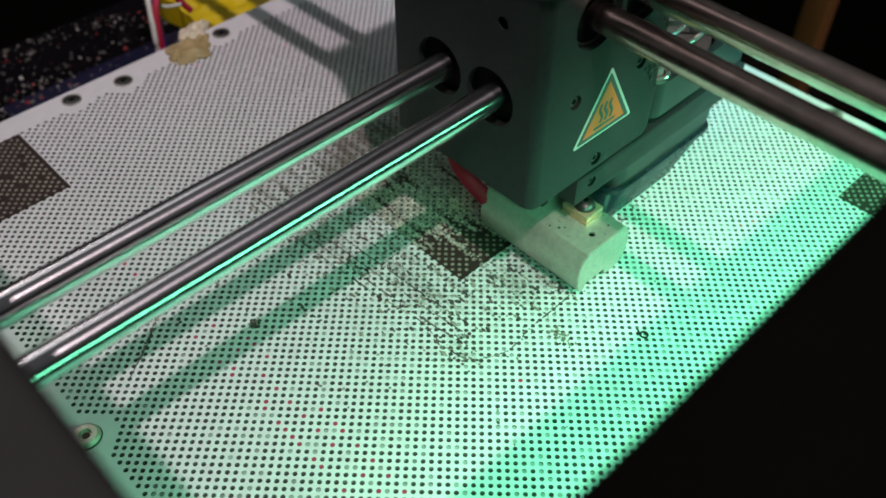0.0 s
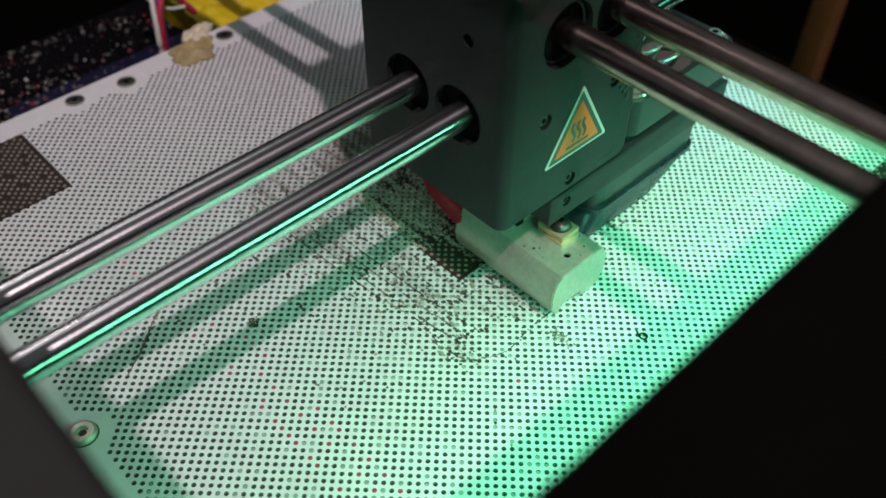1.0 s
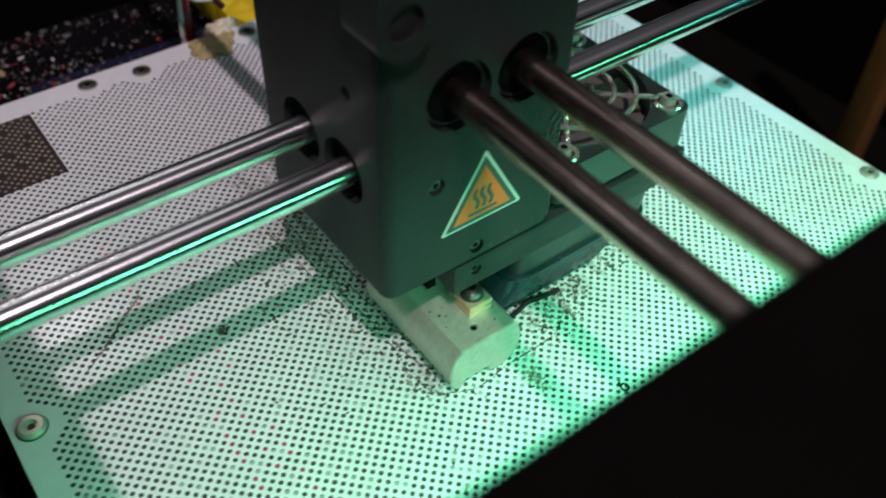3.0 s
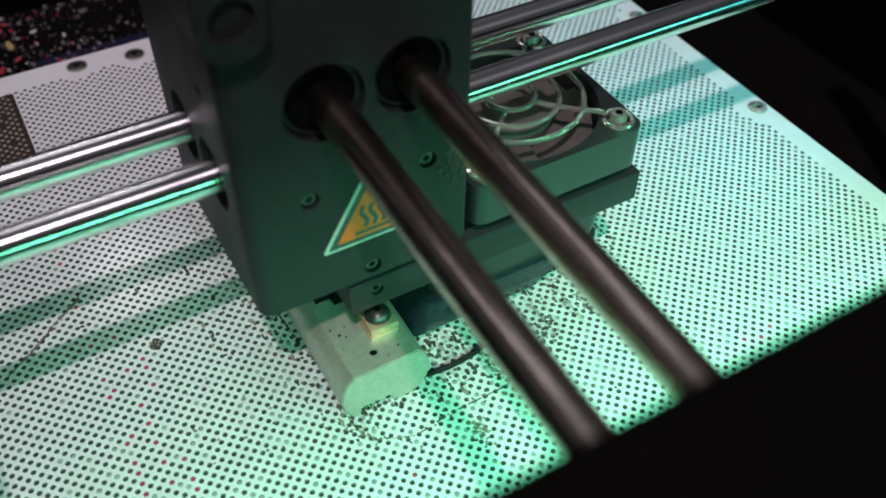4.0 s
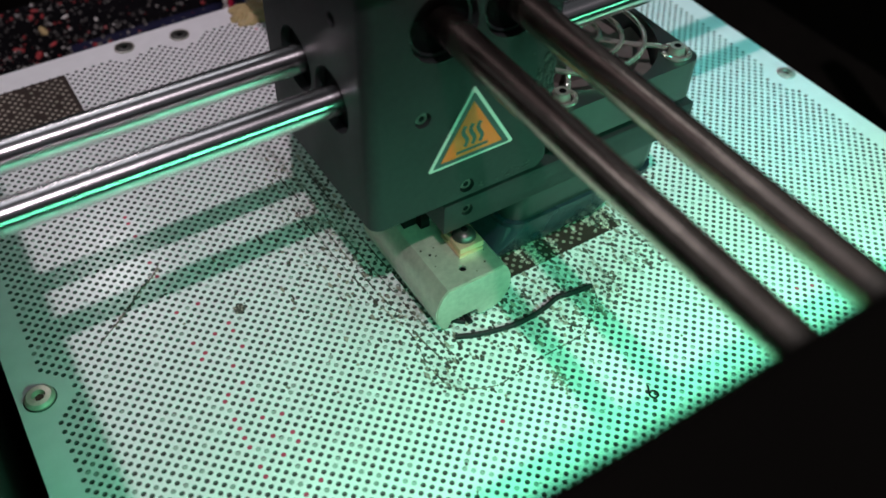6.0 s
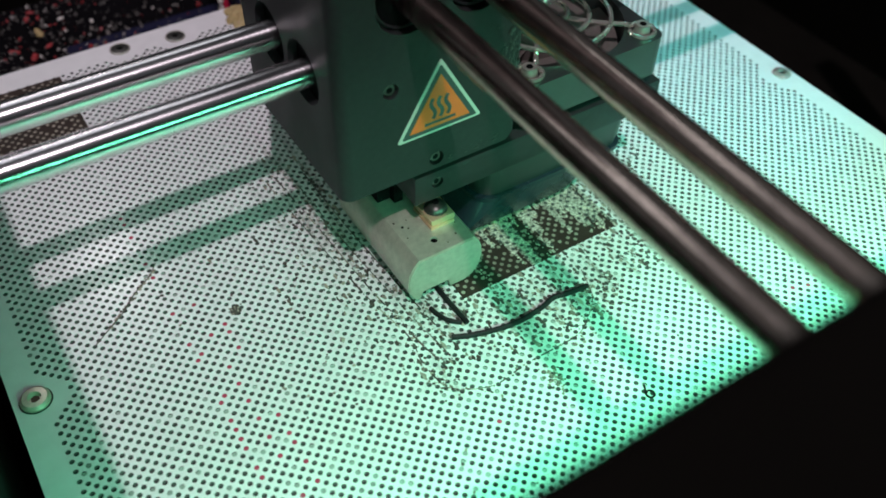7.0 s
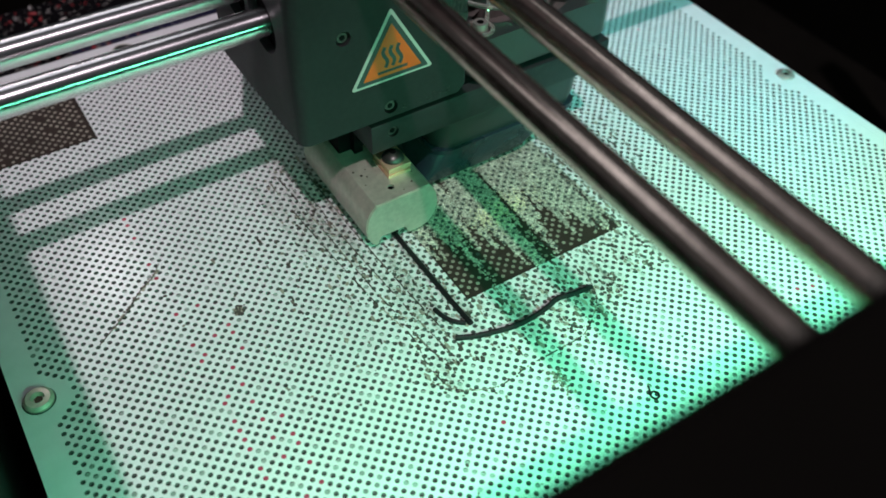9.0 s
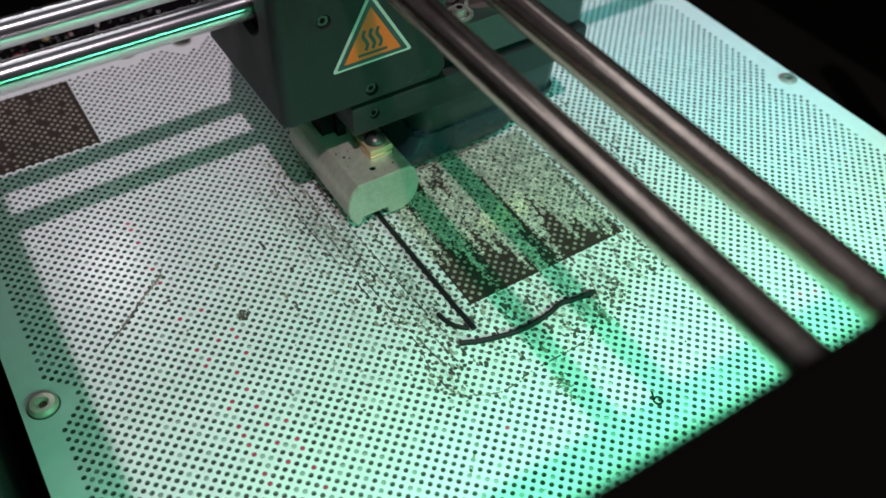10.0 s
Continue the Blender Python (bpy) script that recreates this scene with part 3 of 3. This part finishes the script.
def fan(head):
    cx, cy, z0, z1 = 42.0, 20.6, 31.2, 41.0
    unit = part("cooling_fan", prism(bmesh.new(), rounded_rect(cx - 20, cx + 20, cy - 20, cy + 20, (3, 3, 3, 3)), z0, z1, "z"), FANGREY, head,
                "square cooling fan with chromed finger guard")
    bm = bmesh.new()
    tube(bm, (cx, cy, z0 + 1.5), (cx, cy, z1 + 2), 18.6, n=64)
    carve(unit, [cutter(bm)])
    bm = bmesh.new()
    tube(bm, (cx, cy, z0 + 1.4), (cx, cy, z1 - 1.4), 9.2, n=40)
    hub = part("hub", bm, BLADE, unit, "dark round fan hub")
    for k in range(7):
        a0 = k * math.tau / 7
        bm = bmesh.new()
        low, high = [], []
        for s in range(7):
            a = a0 + 0.96 * s / 6
            z = z0 + 3.6 + 3.0 * s / 6
            for lst, r in ((low, 9.0), (high, 17.8)):
                lst.append((cx + r * math.cos(a), cy + r * math.sin(a), z))
        va, vb = [bm.verts.new(p) for p in low], [bm.verts.new(p) for p in high]
        for i in range(6):
            bm.faces.new((va[i], vb[i], vb[i + 1], va[i + 1]))
        bmesh.ops.solidify(bm, geom=bm.faces[:], thickness=0.7)
        part("blade", bm, BLADE, hub)
    guard = part("finger_guard", ring(bmesh.new(), (cx, cy, z1 + 1.9), 5.2, 0.6), CHROME, unit, "chromed wire finger guard")
    for r in (10.2, 15.2):
        part("guard_ring", ring(bmesh.new(), (cx, cy, z1 + 1.7), r, 0.6), CHROME, guard)
    for k in range(4):
        a = math.pi / 4 + k * math.pi / 2
        d = Vector((math.cos(a), math.sin(a), 0))
        c = Vector((cx, cy, z1 + 0.9))
        side = Vector((-d.y, d.x, 0))
        eye = c + d * 22.4
        pts = [c + d * 5.2 + side * 0.2, c + d * 12, c + d * 18.4 + side * 0.8]
        pts += [eye + 2.9 * (math.cos(math.radians(q)) * d + math.sin(math.radians(q)) * side) + Vector((0, 0, -0.5)) for q in range(160, -170, -20)]
        part("guard_leg", sweep(bmesh.new(), curve_pts(pts, 3), 0.6, 8), CHROME, guard)
        bm = bmesh.new()
        tube(bm, eye + Vector((0, 0, -1.2)), eye + Vector((0, 0, 1.3)), 2.0, 1.6, n=24)
        s = part("screw", bm, SCREW, unit)
        bm = bmesh.new()
        tube(bm, eye + Vector((0, 0, 1.2)), eye + Vector((0, 0, 1.36)), 0.85, n=6)
        part("socket", bm, CAVITY, s, soft=False)


def heater(head):
    outline = [(-9.2, 14.0), (-10.6, 12.6), (-11.7, 10.4), (-12.1, 7.6), (-11.8, 4.8), (-10.6, 2.4), (-9.7, 1.5), (-9.1, 1.3), (-8.5, 4.0), (-1.6, 4.0), (-1.0, 1.2),
               (2.6, 1.2), (4.9, 2.2), (6.6, 4.6), (7.2, 7.4), (6.9, 10.2), (6.0, 12.6), (4.8, 14.0)]
    bm = prism(bmesh.new(), outline, -8.4, 24.0, "y")
    edges = [e for e in bm.edges if abs(e.verts[0].co.y - e.verts[1].co.y) < 1e-4]
    bmesh.ops.bevel(bm, geom=edges, offset=0.25, segments=2, affect="EDGES")
    block = part("heater_block", bm, ALU, head, "pale aluminium heater block with rounded sides")
    bm = bmesh.new()
    tube(bm, (-3.2, -4.4, 13.2), (-3.2, -4.4, 15), 0.85, n=20)
    carve(block, [cutter(bm)])
    bm = bmesh.new()
    tube(bm, (-3.2, -4.4, 13.0), (-3.2, -4.4, 13.5), 0.84, n=20)
    part("bore", bm, CAVITY, block, soft=False)
    for x, y, r in ((-7.2, 2.4, 0.32), (-6.2, 1.5, 0.2), (1.9, -5.2, 0.22), (-7.9, -1.0, 0.16), (-8.3, 4.4, 0.24), (-5.4, 3.9, 0.14), (3.6, -2.2, 0.15), (-1.0, -6.6, 0.13)):
        bm = bmesh.new()
        tube(bm, (x, y, 13.95), (x, y, 14.06), r, n=9)
        part("pit", bm, CAVITY, block, "small dark pit in the metal", soft=False)
    for k, (g, m) in enumerate(((0.0, BRASS), (0.25, BRASS), (0.1, BRASS))):
        z = 13.95 + 0.95 * k
        part("brass_tab", boxed(-2.3 + g, 3.7 + g, -1.9 + g, 6, z, z + 0.8, bevel=0.15), m, block, "stacked brass tab under the bolt")
    bm = bmesh.new()
    bmesh.ops.create_uvsphere(bm, u_segments=28, v_segments=14, radius=2.7, matrix=Matrix.Translation((0.9, 1.6, 16.5)) @ Matrix.Diagonal((1, 1, 0.75, 1)))
    bolt = part("bolt", bm, DARKSCREW, block, "dark domed bolt")
    bm = bmesh.new()
    tube(bm, (0.9, 1.6, 18.2), (0.9, 1.6, 18.62), 0.8, n=6)
    part("socket", bm, CAVITY, bolt, soft=False)
    # two black blocks stand in for the shade between housing and heater
    part("recess_filler", boxed(-4.8, -2.6, 10.0, 30, 13.6, 20.7), CAVITY, head, "black block filling the shaded recess between bracket and heater")
    part("underside_filler", boxed(-8, 6, 12, 22, 13.9, 30.3), CAVITY, head, "black block filling the shaded space above the heater")
    bm = sweep(bmesh.new(), curve_pts([(-8.6, 21.0, 9.0), (-10.4, 25.5, 12), (-12.4, 30.5, 18), (-13.2, 33, 25), (-13.4, 34, 32)], 6), 2.1, 12)
    part("wire_sleeve", bm, REDSLEEVE, head, "red silicone wire sleeve")
    bm = bmesh.new()
    tube(bm, (NOZZLE[0], NOZZLE[1], 0.7), (NOZZLE[0], NOZZLE[1], 1.6), 0.7, 2.6, n=20)
    part("nozzle", bm, BRASS, block, "brass nozzle tip")


# ---- behind the bed ----
def clutter():
    glue = bmesh.new()
    bmesh.ops.create_icosphere(glue, subdivisions=5, radius=1)
    for v in glue.verts:
        a = math.atan2(v.co.y, v.co.x)
        r = 1 + 0.35 * noise.noise((math.cos(a) * 1.6, math.sin(a) * 1.6, 3.1)) + 0.25 * noise.noise((math.cos(a) * 4, math.sin(a) * 4, 7.7))
        v.co = Vector((-11.5 + 8.6 * r * v.co.x + 2.2 * v.co.y, 109.6 + 6.6 * r * v.co.y, 1.9 * v.co.z * (1 + 0.5 * noise.noise(v.co * 3)) + 0.2))
        v.co += 0.5 * noise.noise_vector(v.co * 0.55)
    blob = tagged(part("glue_blob", glue, GLUE), "tan hardened glue blob on the bed's edge", "glue")
    bm = bmesh.new()
    bmesh.ops.create_icosphere(bm, subdivisions=4, radius=1)
    for v in bm.verts:
        a = math.atan2(v.co.y, v.co.x)
        r = 1 + 0.45 * noise.noise((math.cos(a) * 1.8, math.sin(a) * 1.8, 5.5))
        v.co = Vector((-5.5 + 6.5 * r * v.co.x, 115.5 + 4.6 * r * v.co.y + 1.5 * v.co.x, 2.0 * v.co.z * (1 + 0.6 * noise.noise(v.co * 3)) + 0.8))
    part("peeled_flap", bm, PALEGLUE, blob, "paler peeled flap of glue")
    for name, label, m, pts, r in (
        ("wire", "red wire curving down behind the bed", WIRERED, [(-14, 126, -22), (-13, 127, -6), (-10, 130, 6), (-4, 134, 8), (3, 132, -2)], 1.1),
        ("wire", "white wire curving down behind the bed", WIREWHITE, [(-15.5, 124.5, -22), (-15.0, 126, -6), (-12.6, 130, 4), (-9, 138, 12), (-10, 150, 20)], 0.9),
        ("wire", "purple wire behind the bed", WIREPURPLE, [(-12.5, 126, -22), (-11, 129, -4), (-8, 136, 8), (-5, 148, 14)], 0.9),
        ("wire", "white wire hooked behind the bed", WIREWHITE, [(-12, 140, 14), (-10, 137, 6), (-6, 133, 3), (-1, 130, 3)], 0.6),
    ):
        tagged(part(name, sweep(bmesh.new(), curve_pts(pts, 8), r, 10), m), label, "wire")
    bm = bmesh.new()
    nx, ny = 46, 30
    top, low = [], []
    for j in range(ny + 1):
        for i in range(nx + 1):
            u, v = i / nx, j / ny
            x, y = 10 + 62 * u + 3.0 * noise.noise((v * 7, 1.3, u)), 134 + 44 * v + 2.6 * noise.noise((u * 8, 4.1, v))
            z = -14 + 3.2 * noise.noise((x * 0.09, y * 0.09, 2)) + 1.6 * noise.noise((x * 0.3, y * 0.22, 6)) + 0.8 * abs(noise.noise((x * 0.8, y * 0.5, 9)))
            top.append(bm.verts.new((x, y, z)))
            low.append(bm.verts.new((x, y, -23.9)))
    w = nx + 1
    for j in range(ny):
        for i in range(nx):
            k = j * w + i
            bm.faces.new((top[k], top[k + 1], top[k + w + 1], top[k + w]))
            bm.faces.new((low[k], low[k + w], low[k + w + 1], low[k + 1]))
    rim = [j for j in range(w)] + [j * w + nx for j in range(1, ny + 1)] + [ny * w + i for i in range(nx - 1, -1, -1)] + [j * w for j in range(ny - 1, 0, -1)]
    for p, q in zip(rim, rim[1:] + rim[:1]):
        bm.faces.new((top[p], low[p], low[q], top[q]))
    tagged(part("yellow_plastic", bm, YELLOW), "crumpled bright yellow plastic piece lying behind the bed", "plastic piece")
    # flat dark navy strip along the ledge, next to the bed's back edge
    tape = boxed(-62, 8, 141, 157, -24.1, -23.5, bevel=0.2)
    tagged(part("navy_strip", tape, NAVY), "flat dark navy strip lying along the ledge", "tape")
    rng = random.Random(77)
    for x, y, size, label, m in ((-66, 185, 1.2, "red", REDCRUMB), (-72, 157, 1.7, "red", REDCRUMB), (-66, 161, 1.3, "red", REDCRUMB), (-77, 163, 1.5, "red", REDCRUMB),
                                 (-58, 176, 1.0, "pale", WIREWHITE), (-49, 169, 0.9, "pale", WIREWHITE), (-67, 170, 2.0, "tan", GLUE)):
        bm = bmesh.new()
        bmesh.ops.create_icosphere(bm, subdivisions=2, radius=size)
        for v in bm.verts:
            v.co = Vector((v.co.x * 1.3, v.co.y * 0.6, v.co.z * 0.4)) * (1 + 0.5 * noise.noise(v.co * 0.7 + Vector((x, y, 0))))
        shard = part("plastic_shard", bm, m, at=pose(x * MM, y * MM, (-24 + size * 0.3) * MM, 0, 0, rng.uniform(0, 180)), soft=False)
        tagged(shard, label + " broken plastic shard lying on the dark ledge", "shard")
    # crumbs on the ledge
    rng = random.Random(11)
    crumbs = {"grey": [], "red": [], "white": []}
    for k in range(4200):
        x, y = rng.uniform(-115, 30), 126 + 64 * rng.random() ** 1.2
        if rng.random() < (x + 115) / 240 + 0.35 * (noise.noise((x * 0.06, y * 0.06, 2)) > 0):
            continue
        g = "red" if rng.random() < 0.13 else ("white" if rng.random() < 0.15 else "grey")
        crumbs[g].append((x, y))
    for g, places in crumbs.items():
        verts, faces = [], []
        for x, y in places:
            s = (0.16 + 0.8 * rng.random() ** 3.0) * (1.25 if g != "white" else 0.85)
            m = Matrix.Translation((x, y, -24 + s * 0.4)) @ Euler([rng.uniform(0, 6) for _ in range(3)]).to_matrix().to_4x4()
            b = len(verts)
            for p in ((1, 0, 0), (-1, 0, 0), (0, 1, 0), (0, -1, 0), (0, 0, 0.7), (0, 0, -0.7)):
                verts.append(tuple((m @ (Vector(p) * s * rng.uniform(0.6, 1.3))) * MM))
            for f in ((0, 2, 4), (2, 1, 4), (1, 3, 4), (3, 0, 4), (2, 0, 5), (1, 2, 5), (3, 1, 5), (0, 3, 5)):
                faces.append(tuple(b + q for q in f))
        me = bpy.data.meshes.new("plastic_crumbs")
        me.from_pydata(verts, [], faces)
        me.materials.append({"grey": CRUMB, "red": REDCRUMB, "white": WIREWHITE}[g])
        tagged(new("plastic_crumbs", me), {"grey": "grey", "red": "red", "white": "pale"}[g] + " plastic crumbs scattered on the dark ledge", "crumbs", kind="stuff")


# ---- laid filament ----
C_LINE = [(7.6, -34.8), (4.5, -34.6), (1.0, -34.1), (-0.8, -33.4), (-2.3, -33.9), (-5.0, -34.6), (-8, -35.0), (-11.1, -35.2), (-15, -34.9), (-19, -34.0), (-23, -32.8), (-26, -31.4), (-27.5, -30.8)]
L_HOOK = [(-26.3, -21.9), (-26.0, -24.2), (-24.8, -26.8), (-23.2, -28.4), (-21.6, -29.3)]
L_LINE = [(-21.6, -29.3), (-21.9, -22), (-22.0, -11), (-22.1, 2.8), (-22.2, 12), (-22.3, 23)]


def resample(pts, step):
    pts = [Vector((*p, 0)) for p in pts]
    out, left = [pts[0]], step
    for a, b in zip(pts, pts[1:]):
        d, n = (b - a).length, (b - a).normalized()
        s = left
        while s <= d:
            out.append(a + n * s)
            s += step
        left = s - d
    return out


def filament_pieces():
    made = []
    for line, t0, t1, r, kind in ((C_LINE, 0.0, 3.7, 0.64, "curved"), (L_HOOK, 3.95, 4.75, 0.58, "hooked"), (L_LINE, 4.75, 10.2, 0.64, "straight")):
        pts = resample(line, 1.6)
        strand = thing("filament_strand", f"black {kind} strand of extruded filament on the bed", "filament strand")
        n = len(pts) - 1
        for i in range(n):
            a, b = pts[i], pts[i + 1]
            mid = (a + b) / 2
            t = t0 + (t1 - t0) * (i + 1) / n
            if kind == "straight":
                t = 5 + max(-0.2, (mid.y + 27.4) / 9.95 + 0.1)
            d = (b - a) / 2 * 1.25
            bm = sweep(bmesh.new(), [-d, -d * 0.4, d * 0.4, d], [r * 0.94, r * rngf(i, 0.95, 1.08), r * rngf(i + 7, 0.95, 1.08), r * 0.94], 10)
            ob = part("bead", bm, FILAMENT, strand)
            made.append((ob, mid, min(t, 9.95)))
    return made


def rngf(seed, lo, hi):
    return random.Random(seed * 13 + 5).uniform(lo, hi)


# ---- residue on the bed ----
def flake(bm, x, y, r, rng, z=0.02, long=1.0):
    n = rng.randint(6, 10)
    c = [bm.verts.new((x + r * rng.uniform(0.5, 1.2) * math.cos(k * math.tau / n), y + long * r * rng.uniform(0.5, 1.2) * math.sin(k * math.tau / n), z)) for k in range(n)]
    t = bm.verts.new((x, y, z + 0.10))
    for k in range(n):
        bm.faces.new((c[k], c[(k + 1) % n], t))


def film():
    """The dried film on the middle pad, a thin crust of small patches."""
    step, tan, pale = 0.32, ([], []), ([], [])
    x0, x1, y0, y1 = PADS[2]
    nx, ny = int((x1 - x0) / step), int((y1 - y0) / step)
    rng = random.Random(3)
    for i in range(nx):
        for j in range(ny):
            x, y = x0 + (i + 0.5) * step, y0 + (j + 0.5) * step
            m = film_mask(x, y) + rng.gauss(0, 0.08)
            if m < 0:
                continue
            glow = math.exp(-((x - 4 - 0.9 * (y + 4)) ** 2 / 90 + (y + 3.5) ** 2 / 14)) * 0.9 + 0.1 * noise.noise((x * 0.3, y * 0.3, 9))
            verts, faces = pale if rng.random() < glow else tan
            b, z = len(verts), 0.15 + 0.06 * min(m, 1) + rng.uniform(0, 0.03)
            h = step * 0.56
            verts += [((x + p * h) * MM, (y + q * h) * MM, (z + rng.uniform(-0.03, 0.03)) * MM) for p, q in ((-1, -1), (1, -1), (1, 1), (-1, 1))]
            faces.append((b, b + 1, b + 2, b + 3))
    for (verts, faces), m, label in ((tan, FILM, "grey-tan crust of dried residue on the middle pad"), (pale, PALEFILM, "pale yellowish crumbs of residue on the middle pad")):
        me = bpy.data.meshes.new("residue_crust")
        me.from_pydata(verts, [], faces)
        me.materials.append(m)
        tagged(new("residue_crust", me), label, "residue", kind="stuff")


OUTER = [(-40, 34, 0), (-38.5, 10, 0), (-36.5, -12, 0), (-34.4, -25.4, 0), (-35.3, -32.8, 0), (-34.8, -39.8, 0), (-32.9, -42.6, 0), (-30.1, -44.4, 0), (-24.8, -46.0, 0), (-16.8, -45.0, 0),
         (-8.4, -44.9, 0), (-1.8, -44.4, 0), (4.2, -40.6, 0), (7.5, -36.9, 0), (10, -30, 0)]
INNER = [(-37.5, 36, 0), (-36.2, 16, 0), (-35.3, -2.8, 0), (-34.6, -12.9, 0), (-33.8, -20.4, 0), (-33.0, -29.0, 0), (-31.4, -38.2, 0)]
THIRD = [(-30.5, 34, 0), (-30, 10, 0), (-29, -8, 0), (-28, -22, 0), (-27.4, -30, 0)]

FOURTH = [(-33.6, 30, 0), (-33, 8, 0), (-31.8, -10, 0), (-30.6, -24, 0), (-29.4, -34, 0)]


def residue():
    film()
    rng = random.Random(21)
    dark, grey = bmesh.new(), bmesh.new()
    for line, wire in ((OUTER, 0.17), (INNER, 0.2), (THIRD, 0.17), (FOURTH, 0.15)):
        pts = curve_pts(line, 40)
        k = 0
        while k < len(pts) - 3:
            n = rng.randint(3, 22)
            run = [p + Vector((rng.gauss(0, 0.02), rng.gauss(0, 0.02), 0.05)) for p in pts[k:k + n]]
            if len(run) > 2:
                sweep(dark if rng.random() < 0.55 else grey, run, wire * rng.uniform(0.5, 1.1), 5)
            k += n + (rng.randint(0, 3) if rng.random() < 0.6 else rng.randint(3, 10))
        for p in pts:
            if rng.random() < 0.28:
                flake(grey if rng.random() < 0.6 else dark, p.x + rng.gauss(0, 0.4), p.y + rng.gauss(0, 0.4), rng.uniform(0.12, 0.38), rng)
    # streaks along the head's travel
    for x0, y0, y1, dens in ((-43, -30, 40, 0.25), (-40, -40, 40, 0.35), (-37, -40, 44, 0.4), (-33.5, -38, 42, 0.45), (-29.5, -38, 40, 0.5), (-26, -40, 40, 0.6), (-23.5, -40, 38, 0.5),
                             (-20.5, -36, 40, 0.7), (-17, -42, -23, 0.85), (-14, -42, -23, 0.7), (-11, -43, -23, 0.85), (-7, -42, -23, 0.7), (-3, -42, -23, 0.8), (1, -43, -23, 0.8), (5, -43, -23, 0.85), (9, -42, -23, 0.8), (14, -40, -23, 0.7), (20, -38, -23, 0.7), (24, -37, -23, 0.6),
                             (28, -36, 44, 0.9), (30, -34, 44, 0.8), (32.5, -32, 44, 0.85), (35, -30, 44, 0.7), (38, -28, 44, 0.7), (41, -24, 44, 0.6), (44.5, -18, 44, 0.45), (48, -8, 40, 0.3), (53, -2, 36, 0.2), (-62, -16, 30, 0.12), (-52, -20, 20, 0.16), (-47, -20, 26, 0.2)):
        y = y0
        while y < y1:
            y += rng.uniform(0.3, 1.2)
            if rng.random() < dens * (0.75 + 0.7 * noise.noise((x0 * 0.3, y * 0.14, 5))):
                flake(dark if rng.random() < 0.42 else grey, x0 + rng.gauss(0, 0.8), y, rng.uniform(0.16, 0.6), rng, long=rng.uniform(1, 2.6))
    for k in range(900):
        a, rr = rng.uniform(0, math.tau), abs(rng.gauss(0, 1))
        x, y = -8 + 30 * rr * math.cos(a), -14 + 26 * rr * math.sin(a)
        if abs(x) < 104 and abs(y) < 106 and not in_pad(x, y):
            flake(grey if rng.random() < 0.65 else dark, x, y, rng.uniform(0.12, 0.5), rng)
    for cx, cy, n, sp in ((10, -38, 60, 3.0), (34, -14, 70, 5), (40, 4, 60, 6), (-34, -38, 40, 3), (-2, -40, 50, 4), (26, -30, 60, 4)):
        for k in range(n):
            flake(dark if rng.random() < 0.4 else grey, cx + rng.gauss(0, sp), cy + rng.gauss(0, sp), rng.uniform(0.2, 0.6), rng)
    for k in range(60):
        flake(grey, -14 + rng.gauss(0, 0.9) + 0.3 * k / 20, -51 + rng.gauss(0, 1.8), rng.uniform(0.2, 0.5), rng)
    hair = curve_pts([(-73.6, 23.4, 0.1), (-76.2, 20.2, 0.1), (-80.5, 17.2, 0.1), (-84, 13.6, 0.1), (-88.6, 10.2, 0.1), (-92.5, 7.4, 0.1)], 14)
    sweep(grey, hair, 0.12, 5)
    for k in range(34):
        s = k / 33
        flake(grey, -75.1 - 13.2 * s + rng.gauss(0, 0.3), 21.4 - 11.1 * s + rng.gauss(0, 0.3), rng.uniform(0.25, 0.6), rng)
    for k in range(34):
        flake(dark if k % 3 else grey, -63.4 + rng.gauss(0, 0.5), 0.8 + rng.gauss(0, 0.5), rng.uniform(0.3, 0.7), rng)
    for name, bm, m, label in (("residue_flakes", dark, DARKSMEAR, "dark flakes of burnt residue stuck on the bed"), ("residue_flakes", grey, SMEAR, "grey flakes of dried residue stuck on the bed")):
        tagged(part(name, bm, m, soft=False), label, "residue", kind="stuff")
    loop = sweep(bmesh.new(), curve_pts([(0.9, -62.4, 0.3), (0.4, -63.4, 0.3), (-0.3, -64.6, 0.3), (0.1, -65.6, 0.3), (1.1, -65.6, 0.4), (1.3, -64.7, 0.5), (0.5, -64.1, 0.7), (-0.2, -64.4, 0.8)], 6), 0.22, 8)
    tagged(part("filament_curl", loop, FILAMENT), "tiny black curl of filament lying on the bed", "filament curl")


frame_parts()
print_bed()
RODS = rods()
HEAD_OB = print_head()
clutter()
residue()
PIECES = filament_pieces()


def motions():
    walk(HEAD_OB, [(t, pose(x * MM, y * MM, 0)) for t, x, y in HEAD])
    for rod, axis in RODS:
        walk(rod, [(t, pose(x * MM if axis == "x" else 0, y * MM if axis == "y" else 0, 0)) for t, x, y in HEAD])
    for ob, mid, until in PIECES:
        rows = []
        for t in [r[0] for r in HEAD if r[0] < until - 0.05] + [until - 0.04]:
            if t < 0:
                continue
            x, y = head_at(t)
            z = 6.0 if t < until - 0.3 else 2.6
            rows.append((t, pose((x + NOZZLE[0]) * MM, (y + NOZZLE[1]) * MM, z * MM)))
        rest = pose(mid.x * MM, mid.y * MM, 0.55 * MM)
        rows += [(until, rest), (10, rest)]
        walk(ob, rows)


motions()
